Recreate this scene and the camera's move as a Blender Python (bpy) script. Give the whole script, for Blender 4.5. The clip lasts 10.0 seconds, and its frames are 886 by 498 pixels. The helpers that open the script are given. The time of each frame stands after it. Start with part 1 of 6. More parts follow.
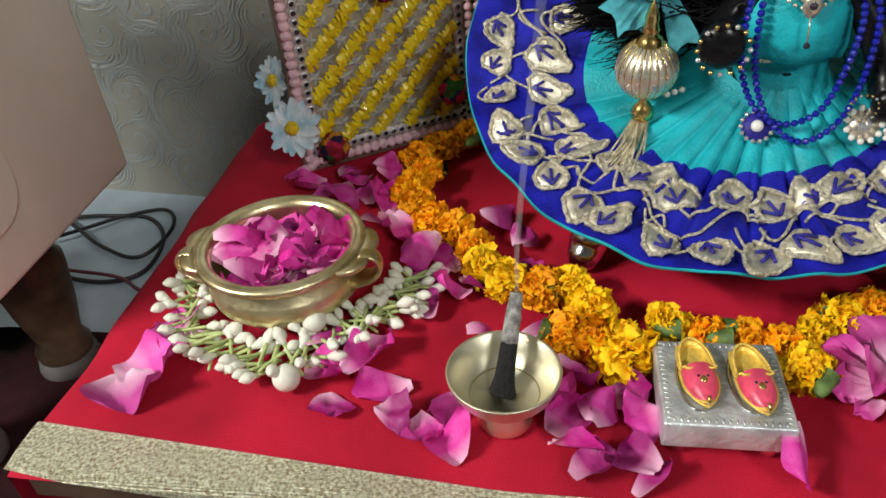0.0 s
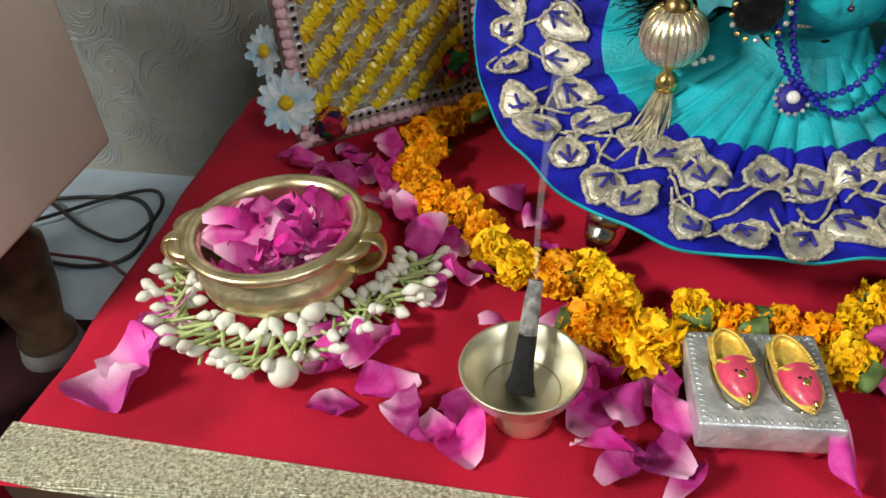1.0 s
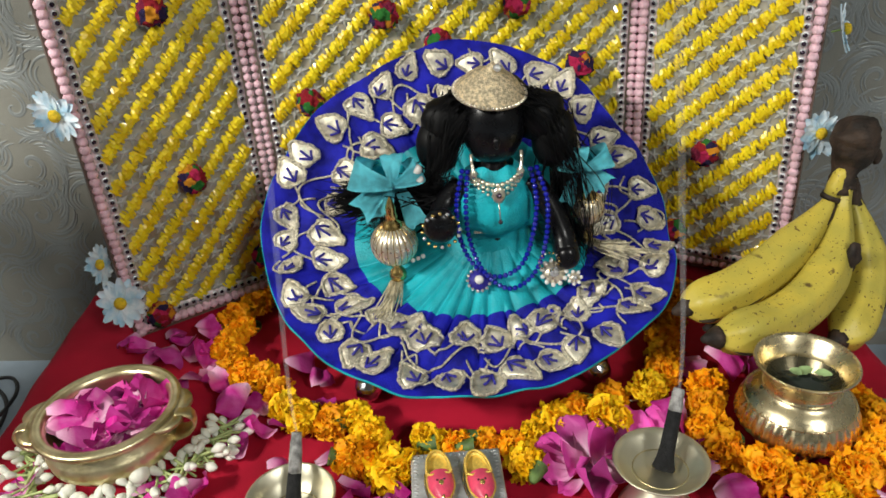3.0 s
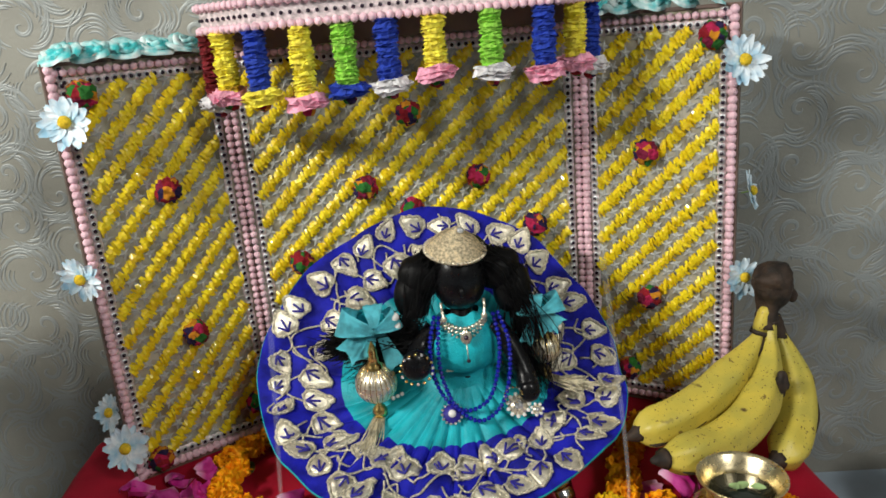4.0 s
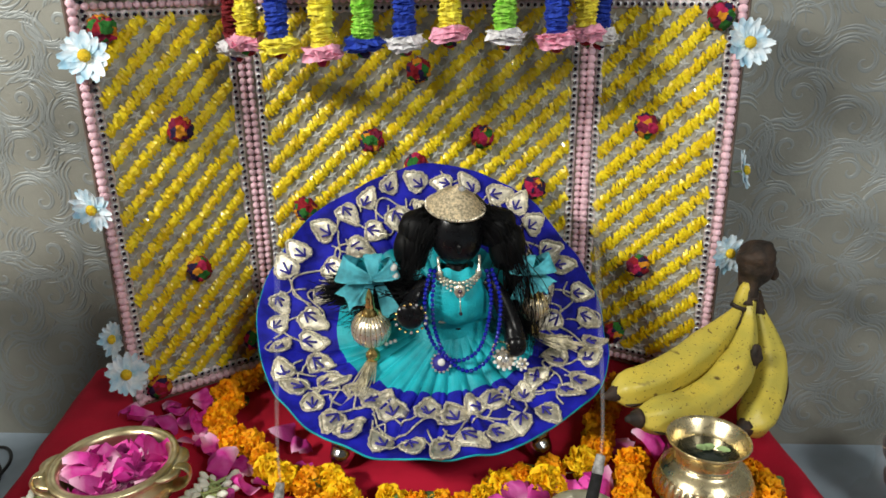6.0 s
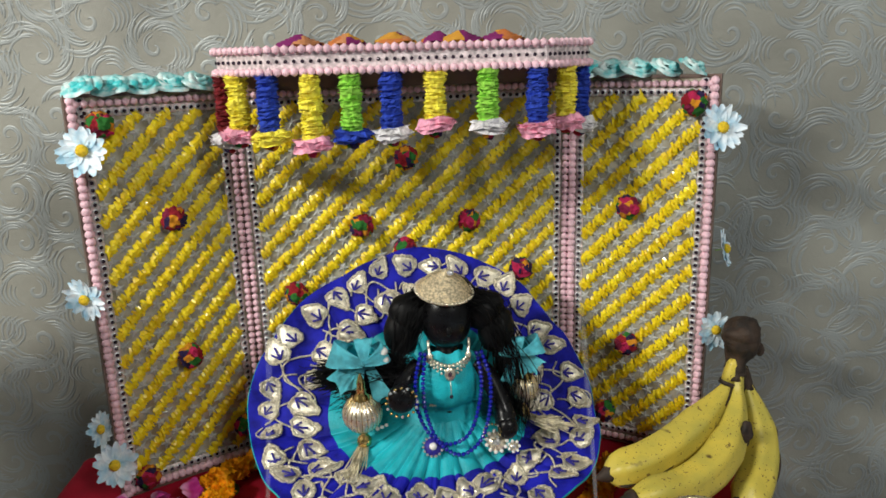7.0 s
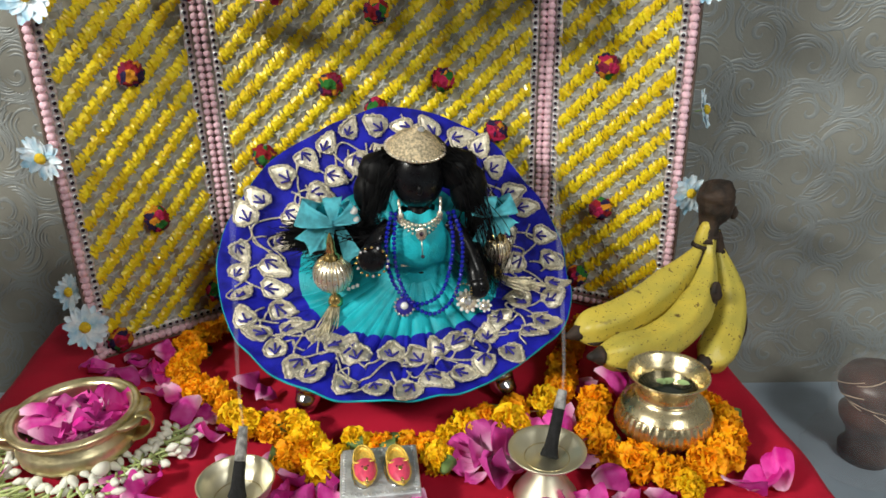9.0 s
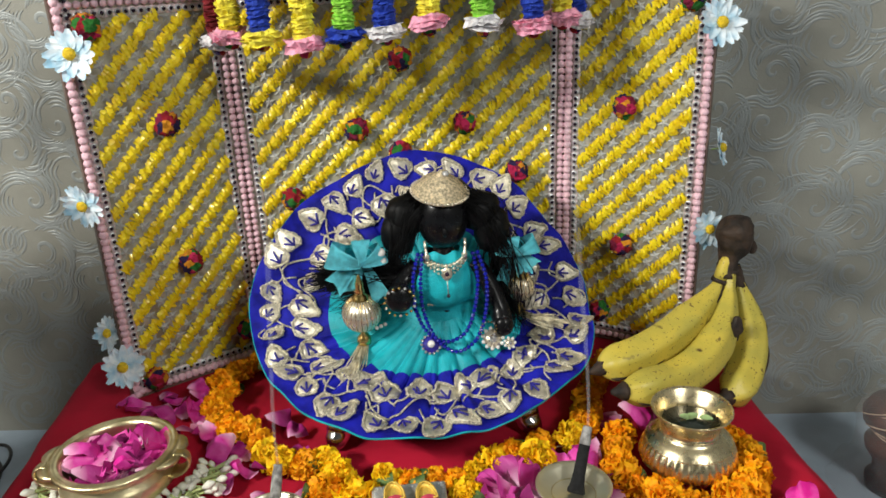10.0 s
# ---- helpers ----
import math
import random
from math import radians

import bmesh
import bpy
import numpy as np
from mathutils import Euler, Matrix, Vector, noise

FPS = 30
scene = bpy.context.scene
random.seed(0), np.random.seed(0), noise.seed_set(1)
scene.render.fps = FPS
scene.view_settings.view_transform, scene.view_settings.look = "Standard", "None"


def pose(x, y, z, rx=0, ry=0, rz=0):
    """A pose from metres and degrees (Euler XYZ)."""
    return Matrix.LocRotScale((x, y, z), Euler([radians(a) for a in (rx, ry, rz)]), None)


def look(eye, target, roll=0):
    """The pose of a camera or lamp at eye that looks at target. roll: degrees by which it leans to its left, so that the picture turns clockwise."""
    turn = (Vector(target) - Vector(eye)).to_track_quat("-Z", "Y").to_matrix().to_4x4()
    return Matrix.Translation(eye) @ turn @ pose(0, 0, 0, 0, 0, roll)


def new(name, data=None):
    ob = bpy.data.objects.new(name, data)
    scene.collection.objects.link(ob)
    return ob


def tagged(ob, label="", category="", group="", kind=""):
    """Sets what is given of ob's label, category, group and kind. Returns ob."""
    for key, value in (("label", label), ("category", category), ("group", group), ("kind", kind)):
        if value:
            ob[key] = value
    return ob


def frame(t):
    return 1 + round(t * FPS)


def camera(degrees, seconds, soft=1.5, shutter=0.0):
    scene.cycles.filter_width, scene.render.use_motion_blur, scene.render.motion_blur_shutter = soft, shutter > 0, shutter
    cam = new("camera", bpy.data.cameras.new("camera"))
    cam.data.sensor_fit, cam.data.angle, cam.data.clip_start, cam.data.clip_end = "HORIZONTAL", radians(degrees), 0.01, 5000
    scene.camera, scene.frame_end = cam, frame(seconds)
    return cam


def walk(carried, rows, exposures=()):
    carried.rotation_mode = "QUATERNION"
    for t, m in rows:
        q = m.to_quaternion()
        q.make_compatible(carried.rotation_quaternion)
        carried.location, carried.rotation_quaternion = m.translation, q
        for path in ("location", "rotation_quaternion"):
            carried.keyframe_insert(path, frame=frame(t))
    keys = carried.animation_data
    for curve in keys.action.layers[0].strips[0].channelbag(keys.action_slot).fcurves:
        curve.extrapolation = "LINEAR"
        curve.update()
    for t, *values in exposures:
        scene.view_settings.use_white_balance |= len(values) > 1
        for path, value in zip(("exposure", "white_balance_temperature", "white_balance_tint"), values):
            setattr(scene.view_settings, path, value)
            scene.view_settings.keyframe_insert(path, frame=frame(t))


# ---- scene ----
cam = camera(61.2, 10.0, soft=1.6)
PATH = [
    (0, (0.307, 0.114, 0.378), (0.009, 1.704, -0.799), -5.0),
    (0.5, (0.287, 0.141, 0.356), (-0.003, 1.712, -0.847), -4.9),
    (1, (0.29, 0.147, 0.356), (0.012, 1.707, -0.865), -4.9),
    (1.5, (0.315, 0.129, 0.37), (0.06, 1.644, -0.91), -3.1),
    (2, (0.375, 0.091, 0.421), (0.241, 1.708, -0.749), -1.6),
    (2.5, (0.403, 0.061, 0.452), (0.381, 1.762, -0.6), -1.9),
    (3, (0.402, 0.011, 0.486), (0.437, 1.767, -0.469), -4.3),
    (3.2, (0.398, -0.018, 0.515), (0.435, 1.788, -0.343), -5.4),
    (4.3, (0.415, -0.1, 0.52), (0.575, 1.813, -0.038), -3.6),
    (4.5, (0.415, -0.102, 0.522), (0.623, 1.796, -0.072), -1.8),
    (5, (0.426, -0.124, 0.534), (0.522, 1.744, -0.175), -1.1),
    (5.5, (0.411, -0.12, 0.528), (0.475, 1.739, -0.207), -1.3),
    (6, (0.404, -0.123, 0.529), (0.52, 1.75, -0.164), -0.9),
    (6.2, (0.405, -0.128, 0.533), (0.533, 1.778, -0.061), -0.6),
    (7.3, (0.405, -0.135, 0.544), (0.551, 1.795, 0.041), -2.2),
    (7.5, (0.408, -0.128, 0.525), (0.51, 1.779, -0.069), -2.2),
    (8, (0.41, -0.125, 0.513), (0.585, 1.761, -0.131), -1.6),
    (8.5, (0.414, -0.126, 0.51), (0.598, 1.724, -0.227), -1.4),
    (9, (0.414, -0.126, 0.507), (0.602, 1.702, -0.282), -1.1),
    (9.5, (0.416, -0.13, 0.509), (0.586, 1.701, -0.277), -1.6),
    (10, (0.407, -0.144, 0.53), (0.547, 1.717, -0.19), -2.5),
]
# the phone darkens its picture a little as the lit screen fills the view
EXPOSURES = [(0, 0.02), (2.0, 0.06), (3.2, 0.02), (4.5, -0.03), (6.2, 0.05), (7.4, -0.06), (8.0, 0.04), (10, 0.08)]
walk(cam, [(t, look(eye, target, roll)) for t, eye, target, roll in PATH], EXPOSURES)

# ---- world and lamps ----
world = bpy.data.worlds.new("room_dark")
scene.world = world
world.use_nodes = True
world.node_tree.nodes["Background"].inputs[0].default_value = (0.5, 0.55, 0.6, 1)
world.node_tree.nodes["Background"].inputs[1].default_value = 0.006


def area_lamp(name, eye, target, sx, sy, watts, color):
    data = bpy.data.lights.new(name, "AREA")
    data.shape, data.size, data.size_y, data.energy, data.color = "RECTANGLE", sx, sy, watts, color
    ob = new(name, data)
    ob.matrix_world = look(eye, target)
    return ob


# a tube lamp high on the west side, and a weaker unseen fill added opposite to lift the shade
tube_lamp = area_lamp("tube_lamp_light", (-1.42, -0.52, 1.55), (0.40, 0.65, 0.15), 0.85, 0.10, 68.0, (1.0, 0.98, 0.90))
fill_lamp = area_lamp("fill_light", (1.30, -1.10, 1.50), (0.50, 0.7, 0.2), 0.40, 0.40, 19.0, (0.98, 0.98, 0.93))



# ---- materials ----
def mat(name, color, rough=0.6, metal=0.0, vary=0.15, scale=40.0, bump=0.15, fine=300.0, trans=0.0, coat=0.0, rand=0.0, alt=None, spec=0.5):
    """Principled surface with colour variation at two scales and a fine relief, in object space."""
    m = bpy.data.materials.new(name)
    m.use_nodes = True
    nt = m.node_tree
    b = nt.nodes["Principled BSDF"]
    tc = nt.nodes.new("ShaderNodeTexCoord")
    n1 = nt.nodes.new("ShaderNodeTexNoise")
    n1.inputs["Scale"].default_value, n1.inputs["Detail"].default_value = scale, 4
    n2 = nt.nodes.new("ShaderNodeTexNoise")
    n2.inputs["Scale"].default_value, n2.inputs["Detail"].default_value = fine, 3
    for n in (n1, n2):
        nt.links.new(tc.outputs["Object"], n.inputs["Vector"])
    ramp = nt.nodes.new("ShaderNodeMix")
    ramp.data_type = "RGBA"
    lo = alt or tuple(c * (1 - 2 * vary) for c in color)
    hi = tuple(min(1, c * (1 + vary)) for c in color)
    ramp.inputs["A"].default_value, ramp.inputs["B"].default_value = (*lo, 1), (*hi, 1)
    mr = nt.nodes.new("ShaderNodeMapRange")
    mr.inputs[1].default_value, mr.inputs[2].default_value = 0.35, 0.62
    nt.links.new(n1.outputs["Fac"], mr.inputs[0])
    nt.links.new(mr.outputs[0], ramp.inputs["Factor"])
    out = ramp.outputs["Result"]
    if rand:
        info = nt.nodes.new("ShaderNodeObjectInfo")
        hsv = nt.nodes.new("ShaderNodeHueSaturation")
        mul = nt.nodes.new("ShaderNodeMapRange")
        mul.inputs[3].default_value, mul.inputs[4].default_value = 1 - rand, 1 + rand
        nt.links.new(info.outputs["Random"], mul.inputs[0])
        nt.links.new(mul.outputs[0], hsv.inputs["Value"])
        nt.links.new(out, hsv.inputs["Color"])
        out = hsv.outputs["Color"]
    nt.links.new(out, b.inputs["Base Color"])
    b.inputs["Roughness"].default_value, b.inputs["Metallic"].default_value = rough, metal
    b.inputs["Coat Weight"].default_value = coat
    b.inputs["Specular IOR Level"].default_value = spec
    b.inputs["Transmission Weight"].default_value = trans
    rr = nt.nodes.new("ShaderNodeMapRange")
    rr.inputs[3].default_value, rr.inputs[4].default_value = max(0.02, rough - 0.08), min(1, rough + 0.1)
    nt.links.new(n2.outputs["Fac"], rr.inputs[0])
    nt.links.new(rr.outputs[0], b.inputs["Roughness"])
    if bump:
        bp = nt.nodes.new("ShaderNodeBump")
        bp.inputs["Strength"].default_value, bp.inputs["Distance"].default_value = bump, 0.002
        nt.links.new(n2.outputs["Fac"], bp.inputs["Height"])
        nt.links.new(bp.outputs[0], b.inputs["Normal"])
    return m


def weave(m, sx, sy, strength, axis="X"):
    """Adds a ribbed thread relief to a material."""
    nt = m.node_tree
    b = nt.nodes["Principled BSDF"]
    tc = nt.nodes.new("ShaderNodeTexCoord")
    w = nt.nodes.new("ShaderNodeTexWave")
    w.bands_direction = axis
    w.inputs["Scale"].default_value, w.inputs["Distortion"].default_value = sx, 2.0
    w.inputs["Detail Scale"].default_value = sy
    nt.links.new(tc.outputs["Object"], w.inputs["Vector"])
    bp = nt.nodes.new("ShaderNodeBump")
    bp.inputs["Strength"].default_value, bp.inputs["Distance"].default_value = strength, 0.002
    nt.links.new(w.outputs["Fac"], bp.inputs["Height"])
    old = b.inputs["Normal"].links
    if old:
        nt.links.new(old[0].from_socket, bp.inputs["Normal"])
    nt.links.new(bp.outputs[0], b.inputs["Normal"])
    return m


def wallpaper(name, color, rough, metal):
    """Silver-grey vinyl paper: cloudy tone and a fine pebbled grain."""
    m = mat(name, color, rough, metal, 0.13, 5.0, 0.0, 500)
    nt = m.node_tree
    b = nt.nodes["Principled BSDF"]
    tc = nt.nodes.new("ShaderNodeTexCoord")
    prev = None
    for scale, strength, dist in ((120.0, 0.35, 0.0016), (620.0, 0.35, 0.0006)):
        n = nt.nodes.new("ShaderNodeTexNoise")
        n.inputs["Scale"].default_value, n.inputs["Detail"].default_value = scale, 4
        nt.links.new(tc.outputs["Object"], n.inputs["Vector"])
        bp = nt.nodes.new("ShaderNodeBump")
        bp.inputs["Strength"].default_value, bp.inputs["Distance"].default_value = strength, dist
        nt.links.new(n.outputs["Fac"], bp.inputs["Height"])
        if prev:
            nt.links.new(prev, bp.inputs["Normal"])
        prev = bp.outputs[0]
    nt.links.new(prev, b.inputs["Normal"])
    return m


def petal_material(name, tip, base, y0, y1):
    """Petal colour that fades to a pale base along the petal's length."""
    m = mat(name, tip, 0.5, 0, 0.12, 70, 0.25, 420, rand=0.42, alt=(0.58, 0.06, 0.33), spec=0.3)
    nt = m.node_tree
    b = nt.nodes["Principled BSDF"]
    src = b.inputs["Base Color"].links[0].from_socket
    tc = nt.nodes.new("ShaderNodeTexCoord")
    sep = nt.nodes.new("ShaderNodeSeparateXYZ")
    nt.links.new(tc.outputs["Object"], sep.inputs[0])
    mr = nt.nodes.new("ShaderNodeMapRange")
    mr.inputs[1].default_value, mr.inputs[2].default_value = y0, y1
    nt.links.new(sep.outputs["Y"], mr.inputs[0])
    mx = nt.nodes.new("ShaderNodeMix")
    mx.data_type = "RGBA"
    mx.inputs["A"].default_value = (*base, 1)
    nt.links.new(mr.outputs[0], mx.inputs["Factor"])
    nt.links.new(src, mx.inputs["B"])
    nt.links.new(mx.outputs["Result"], b.inputs["Base Color"])
    return m


M = {
    "wall": wallpaper("vinyl_wallpaper", (0.265, 0.262, 0.228), 0.48, 0.0),
    "scroll": wallpaper("embossed_silver_scroll", (0.285, 0.305, 0.30), 0.44, 0.15),
    "plaster": mat("room_plaster", (0.22, 0.22, 0.21), 0.8, 0, 0.06, 3, 0.1, 80),
    "ceiling": mat("ceiling_paint", (0.42, 0.42, 0.40), 0.8, 0, 0.04, 3, 0.1, 80),
    "floor": mat("pale_blue_floor", (0.37, 0.455, 0.54), 0.35, 0, 0.1, 9, 0.1, 150),
    "rug": weave(mat("dark_red_rug", (0.06, 0.009, 0.014), 0.95, 0, 0.25, 25, 0.5, 500), 180, 2, 0.5),
    "cloth": weave(mat("red_cloth", (0.47, 0.009, 0.034), 0.8, 0, 0.14, 9, 0.25, 900, spec=0.2), 420, 3, 0.12),
    "gold_band": None,
    "wood": mat("chowki_wood", (0.07, 0.04, 0.025), 0.6, 0, 0.25, 12, 0.2, 90),
    "dark_wood": mat("dark_turned_wood", (0.13, 0.085, 0.05), 0.42, 0, 0.3, 22, 0.2, 120, coat=0.15),
    "beige": mat("beige_laminate", (0.68, 0.61, 0.55), 0.5, 0, 0.05, 7, 0.08, 60),
    "crack": mat("dark_gap", (0.03, 0.02, 0.018), 0.9),
    "rubber": mat("pale_foot_cap", (0.13, 0.125, 0.12), 0.7, 0, 0.1, 30),
    "cable": mat("black_cable", (0.012, 0.012, 0.014), 0.45, 0, 0.1, 30, 0.05),
    "cable_red": mat("maroon_cable", (0.12, 0.015, 0.03), 0.45, 0, 0.1, 30, 0.05),
    "sheet": mat("silver_grey_sheet", (0.46, 0.43, 0.34), 0.35, 0.2, 0.16, 48, 0.1, 120, alt=(0.25, 0.22, 0.15)),
    "frame_edge": mat("panel_edge", (0.16, 0.10, 0.08), 0.4, 0, 0.2, 20),
    "yellow_trim": mat("yellow_foil_trim", (0.92, 0.73, 0.02), 0.28, 0.0, 0.10, 60, 0.2, 420, coat=0.4, alt=(0.86, 0.60, 0.010)),
    "star": mat("silver_star_lace", (0.44, 0.44, 0.41), 0.6, 0.05, 0.12, 60, 0.2, 300),
    "pink": mat("pink_pompom", (0.88, 0.58, 0.66), 0.95, 0, 0.12, 120, 0.6, 900, rand=0.08),
    "lace": mat("silver_lace", (0.78, 0.66, 0.67), 0.45, 0.2, 0.2, 150, 0.4, 600),
    "stone": mat("dark_rhinestone", (0.045, 0.03, 0.05), 0.08, 0.3, 0.2, 200, 0.0),
    "white_petal": mat("white_blue_petal", (0.74, 0.82, 0.88), 0.5, 0, 0.10, 50, 0.2, 300, alt=(0.32, 0.58, 0.76)),
    "daisy_eye": mat("yellow_flower_eye", (0.85, 0.58, 0.02), 0.8, 0, 0.12, 300, 0.7, 900),
    "teal_white": mat("teal_white_ribbon", (0.05, 0.50, 0.52), 0.4, 0, 0.1, 55, 0.2, 300, alt=(0.75, 0.85, 0.84)),
    "blue_cloth": mat("royal_blue_satin", (0.012, 0.014, 0.34), 0.5, 0, 0.25, 45, 0.5, 700, spec=0.12),
    "teal_cloth": mat("turquoise_satin", (0.012, 0.41, 0.48), 0.42, 0, 0.16, 30, 0.4, 500, spec=0.25),
    "gold_cord": mat("gold_zari_cord", (0.74, 0.68, 0.53), 0.45, 0.55, 0.25, 400, 0.8, 1500),
    "gold_leaf": mat("gold_satin_leaf", (0.80, 0.74, 0.60), 0.30, 0.72, 0.16, 130, 0.5, 800, rand=0.22),
    "blue_thread": mat("blue_thread", (0.02, 0.015, 0.26), 0.6, 0, 0.1, 200),
    "figure": mat("black_polished_stone", (0.005, 0.005, 0.006), 0.28, 0, 0.1, 40, 0.05, 200, coat=0.06, spec=0.22),
    "hair": mat("black_hair_fibre", (0.003, 0.003, 0.0035), 0.5, 0, 0.2, 60, 0.1, 500, spec=0.16),
    "net": mat("turquoise_net", (0.17, 0.76, 0.90), 0.6, 0, 0.15, 80, 0.5, 1500),
    "hat": mat("gold_beaded_cloth", (0.70, 0.58, 0.38), 0.42, 0.45, 0.25, 350, 1.0, 700),
    "gold": mat("bright_gold_metal", (0.80, 0.56, 0.20), 0.22, 1.0, 0.12, 60, 0.1, 300),
    "pale_gold": mat("pale_gold_metal", (0.86, 0.78, 0.63), 0.28, 0.85, 0.10, 60, 0.1, 300),
    "silver_thread": mat("silver_gold_thread", (0.62, 0.56, 0.40), 0.4, 0.6, 0.2, 200, 0.4, 900),
    "brass": mat("brass_polished", (0.82, 0.70, 0.44), 0.27, 1.0, 0.08, 14, 0.03, 160),
    "brass_bowl": mat("brass_antique", (0.76, 0.67, 0.42), 0.36, 1.0, 0.10, 42, 0.12, 260, alt=(0.50, 0.42, 0.22)),
    "brass_pale": mat("brass_pale_polished", (0.85, 0.80, 0.62), 0.44, 1.0, 0.08, 14, 0.03, 160),
    "silver": mat("embossed_silver_sheet", (0.66, 0.68, 0.70), 0.40, 0.6, 0.18, 45, 0.5, 260),
    "chrome": mat("polished_silver", (0.70, 0.70, 0.70), 0.14, 1.0, 0.1, 40, 0.05),
    "blue_bead": mat("blue_glass_bead", (0.004, 0.008, 0.30), 0.10, 0, 0.1, 100, 0.0, coat=0.6),
    "pearl": mat("pearl_white", (0.80, 0.78, 0.74), 0.18, 0, 0.05, 100, 0.0, coat=0.5),
    "crystal": mat("clear_crystal", (0.75, 0.75, 0.76), 0.06, 0.7, 0.1, 100, 0.0),
    "shoe_gold": mat("gold_enamel", (0.86, 0.60, 0.12), 0.35, 0.35, 0.12, 200, 0.3, 600),
    "char": mat("charred_incense", (0.010, 0.010, 0.011), 0.9, 0, 0.3, 150, 0.8, 700),
    "ash": mat("grey_ash", (0.34, 0.33, 0.32), 0.95, 0, 0.25, 160, 0.8, 700),
    "shoe_pink": mat("pink_enamel", (0.76, 0.07, 0.15), 0.35, 0, 0.12, 120, 0.15, 500, coat=0.3),
    "marigold": mat("orange_marigold", (0.92, 0.41, 0.004), 0.6, 0, 0.15, 110, 0.3, 700, rand=0.16, alt=(0.88, 0.30, 0.002), spec=0.25),
    "marigold_yellow": mat("yellow_marigold", (0.90, 0.60, 0.008), 0.6, 0, 0.12, 110, 0.3, 700, rand=0.12, alt=(0.86, 0.44, 0.004), spec=0.25),
    "green": mat("green_calyx", (0.10, 0.17, 0.04), 0.6, 0, 0.25, 80, 0.3),
    "rose": petal_material("magenta_rose_petal", (0.43, 0.012, 0.20), (0.88, 0.54, 0.71), -0.018, -0.002),
    "rose_pale": petal_material("pale_pink_rose_petal", (0.60, 0.075, 0.36), (0.90, 0.68, 0.80), -0.018, 0.004),
    "jasmine": mat("white_jasmine_bud", (0.80, 0.80, 0.70), 0.5, 0, 0.06, 90, 0.1, 400, rand=0.06),
    "stem": mat("pale_green_stem", (0.42, 0.50, 0.20), 0.55, 0, 0.15, 90, 0.15),
    "water": mat("dark_water", (0.02, 0.025, 0.02), 0.04, 0, 0.1, 20, 0.0),
    "tulsi": mat("pale_green_leaf", (0.32, 0.46, 0.20), 0.5, 0, 0.2, 90, 0.3),
    "banana_tip": mat("brown_banana_stem", (0.035, 0.02, 0.012), 0.7, 0, 0.35, 60, 0.6, 300),
    "plastic": None,
    "red_wood": mat("reddish_turned_wood", (0.055, 0.022, 0.016), 0.4, 0, 0.3, 22, 0.2, 120, coat=0.2),
    "thread": mat("pale_thread", (0.55, 0.42, 0.30), 0.7, 0, 0.2, 60, 0.2),
    "red_wool": mat("red_wool", (0.55, 0.02, 0.05), 0.95, 0, 0.2, 150, 0.6, 900),
}


def wool(name, cols, scale):
    """Wool ball in patches of several colours."""
    m = mat(name, cols[0], 0.95, 0, 0.1, 100, 0.8, 900)
    nt = m.node_tree
    b = nt.nodes["Principled BSDF"]
    tc = nt.nodes.new("ShaderNodeTexCoord")
    info = nt.nodes.new("ShaderNodeObjectInfo")
    add = nt.nodes.new("ShaderNodeVectorMath")
    nt.links.new(tc.outputs["Object"], add.inputs[0])
    nt.links.new(info.outputs["Random"], add.inputs[1])
    v = nt.nodes.new("ShaderNodeTexVoronoi")
    v.inputs["Scale"].default_value = scale
    nt.links.new(add.outputs[0], v.inputs["Vector"])
    sep = nt.nodes.new("ShaderNodeSeparateColor")
    nt.links.new(v.outputs["Color"], sep.inputs[0])
    cr = nt.nodes.new("ShaderNodeValToRGB")
    cr.color_ramp.interpolation = "CONSTANT"
    for i, c in enumerate(cols):
        e = cr.color_ramp.elements[i] if i < 2 else cr.color_ramp.elements.new(i / len(cols))
        e.position, e.color = i / len(cols), (*c, 1)
    nt.links.new(sep.outputs[0], cr.inputs[0])
    nt.links.new(cr.outputs[0], b.inputs["Base Color"])
    return m


M["pom"] = wool("multicolour_wool", [(0.20, 0.006, 0.04), (0.48, 0.012, 0.08), (0.02, 0.16, 0.02), (0.66, 0.26, 0.01), (0.28, 0.004, 0.015), (0.02, 0.008, 0.06)], 95)
M["crochet"] = wool("orange_purple_wool", [(0.55, 0.17, 0.04), (0.58, 0.24, 0.10), (0.20, 0.01, 0.12), (0.62, 0.30, 0.03)], 32)
for key, c in {"y_paper": (0.97, 0.78, 0.07), "b_paper": (0.014, 0.05, 0.42), "g_paper": (0.30, 0.66, 0.07), "r_paper": (0.20, 0.006, 0.012), "p_paper": (0.92, 0.38, 0.52), "w_paper": (0.74, 0.72, 0.74)}.items():
    M[key] = mat(key[0] + "_crepe_paper", c, 0.85, 0, 0.16, 120, 0.5, 700)

g = mat("gold_woven_band", (0.92, 0.86, 0.66), 0.34, 0.55, 0.2, 420, 1.0, 900, alt=(0.42, 0.34, 0.18))
M["gold_band"] = weave(g, 260, 4, 0.7, "Y")
pl = bpy.data.materials.new("clear_plastic_wrap")
pl.use_nodes = True
pb = pl.node_tree.nodes["Principled BSDF"]
pb.inputs["Base Color"].default_value, pb.inputs["Roughness"].default_value = (0.95, 0.95, 0.97, 1), 0.14
pb.inputs["IOR"].default_value, pb.inputs["Alpha"].default_value = 1.45, 0.06
M["plastic"] = pl


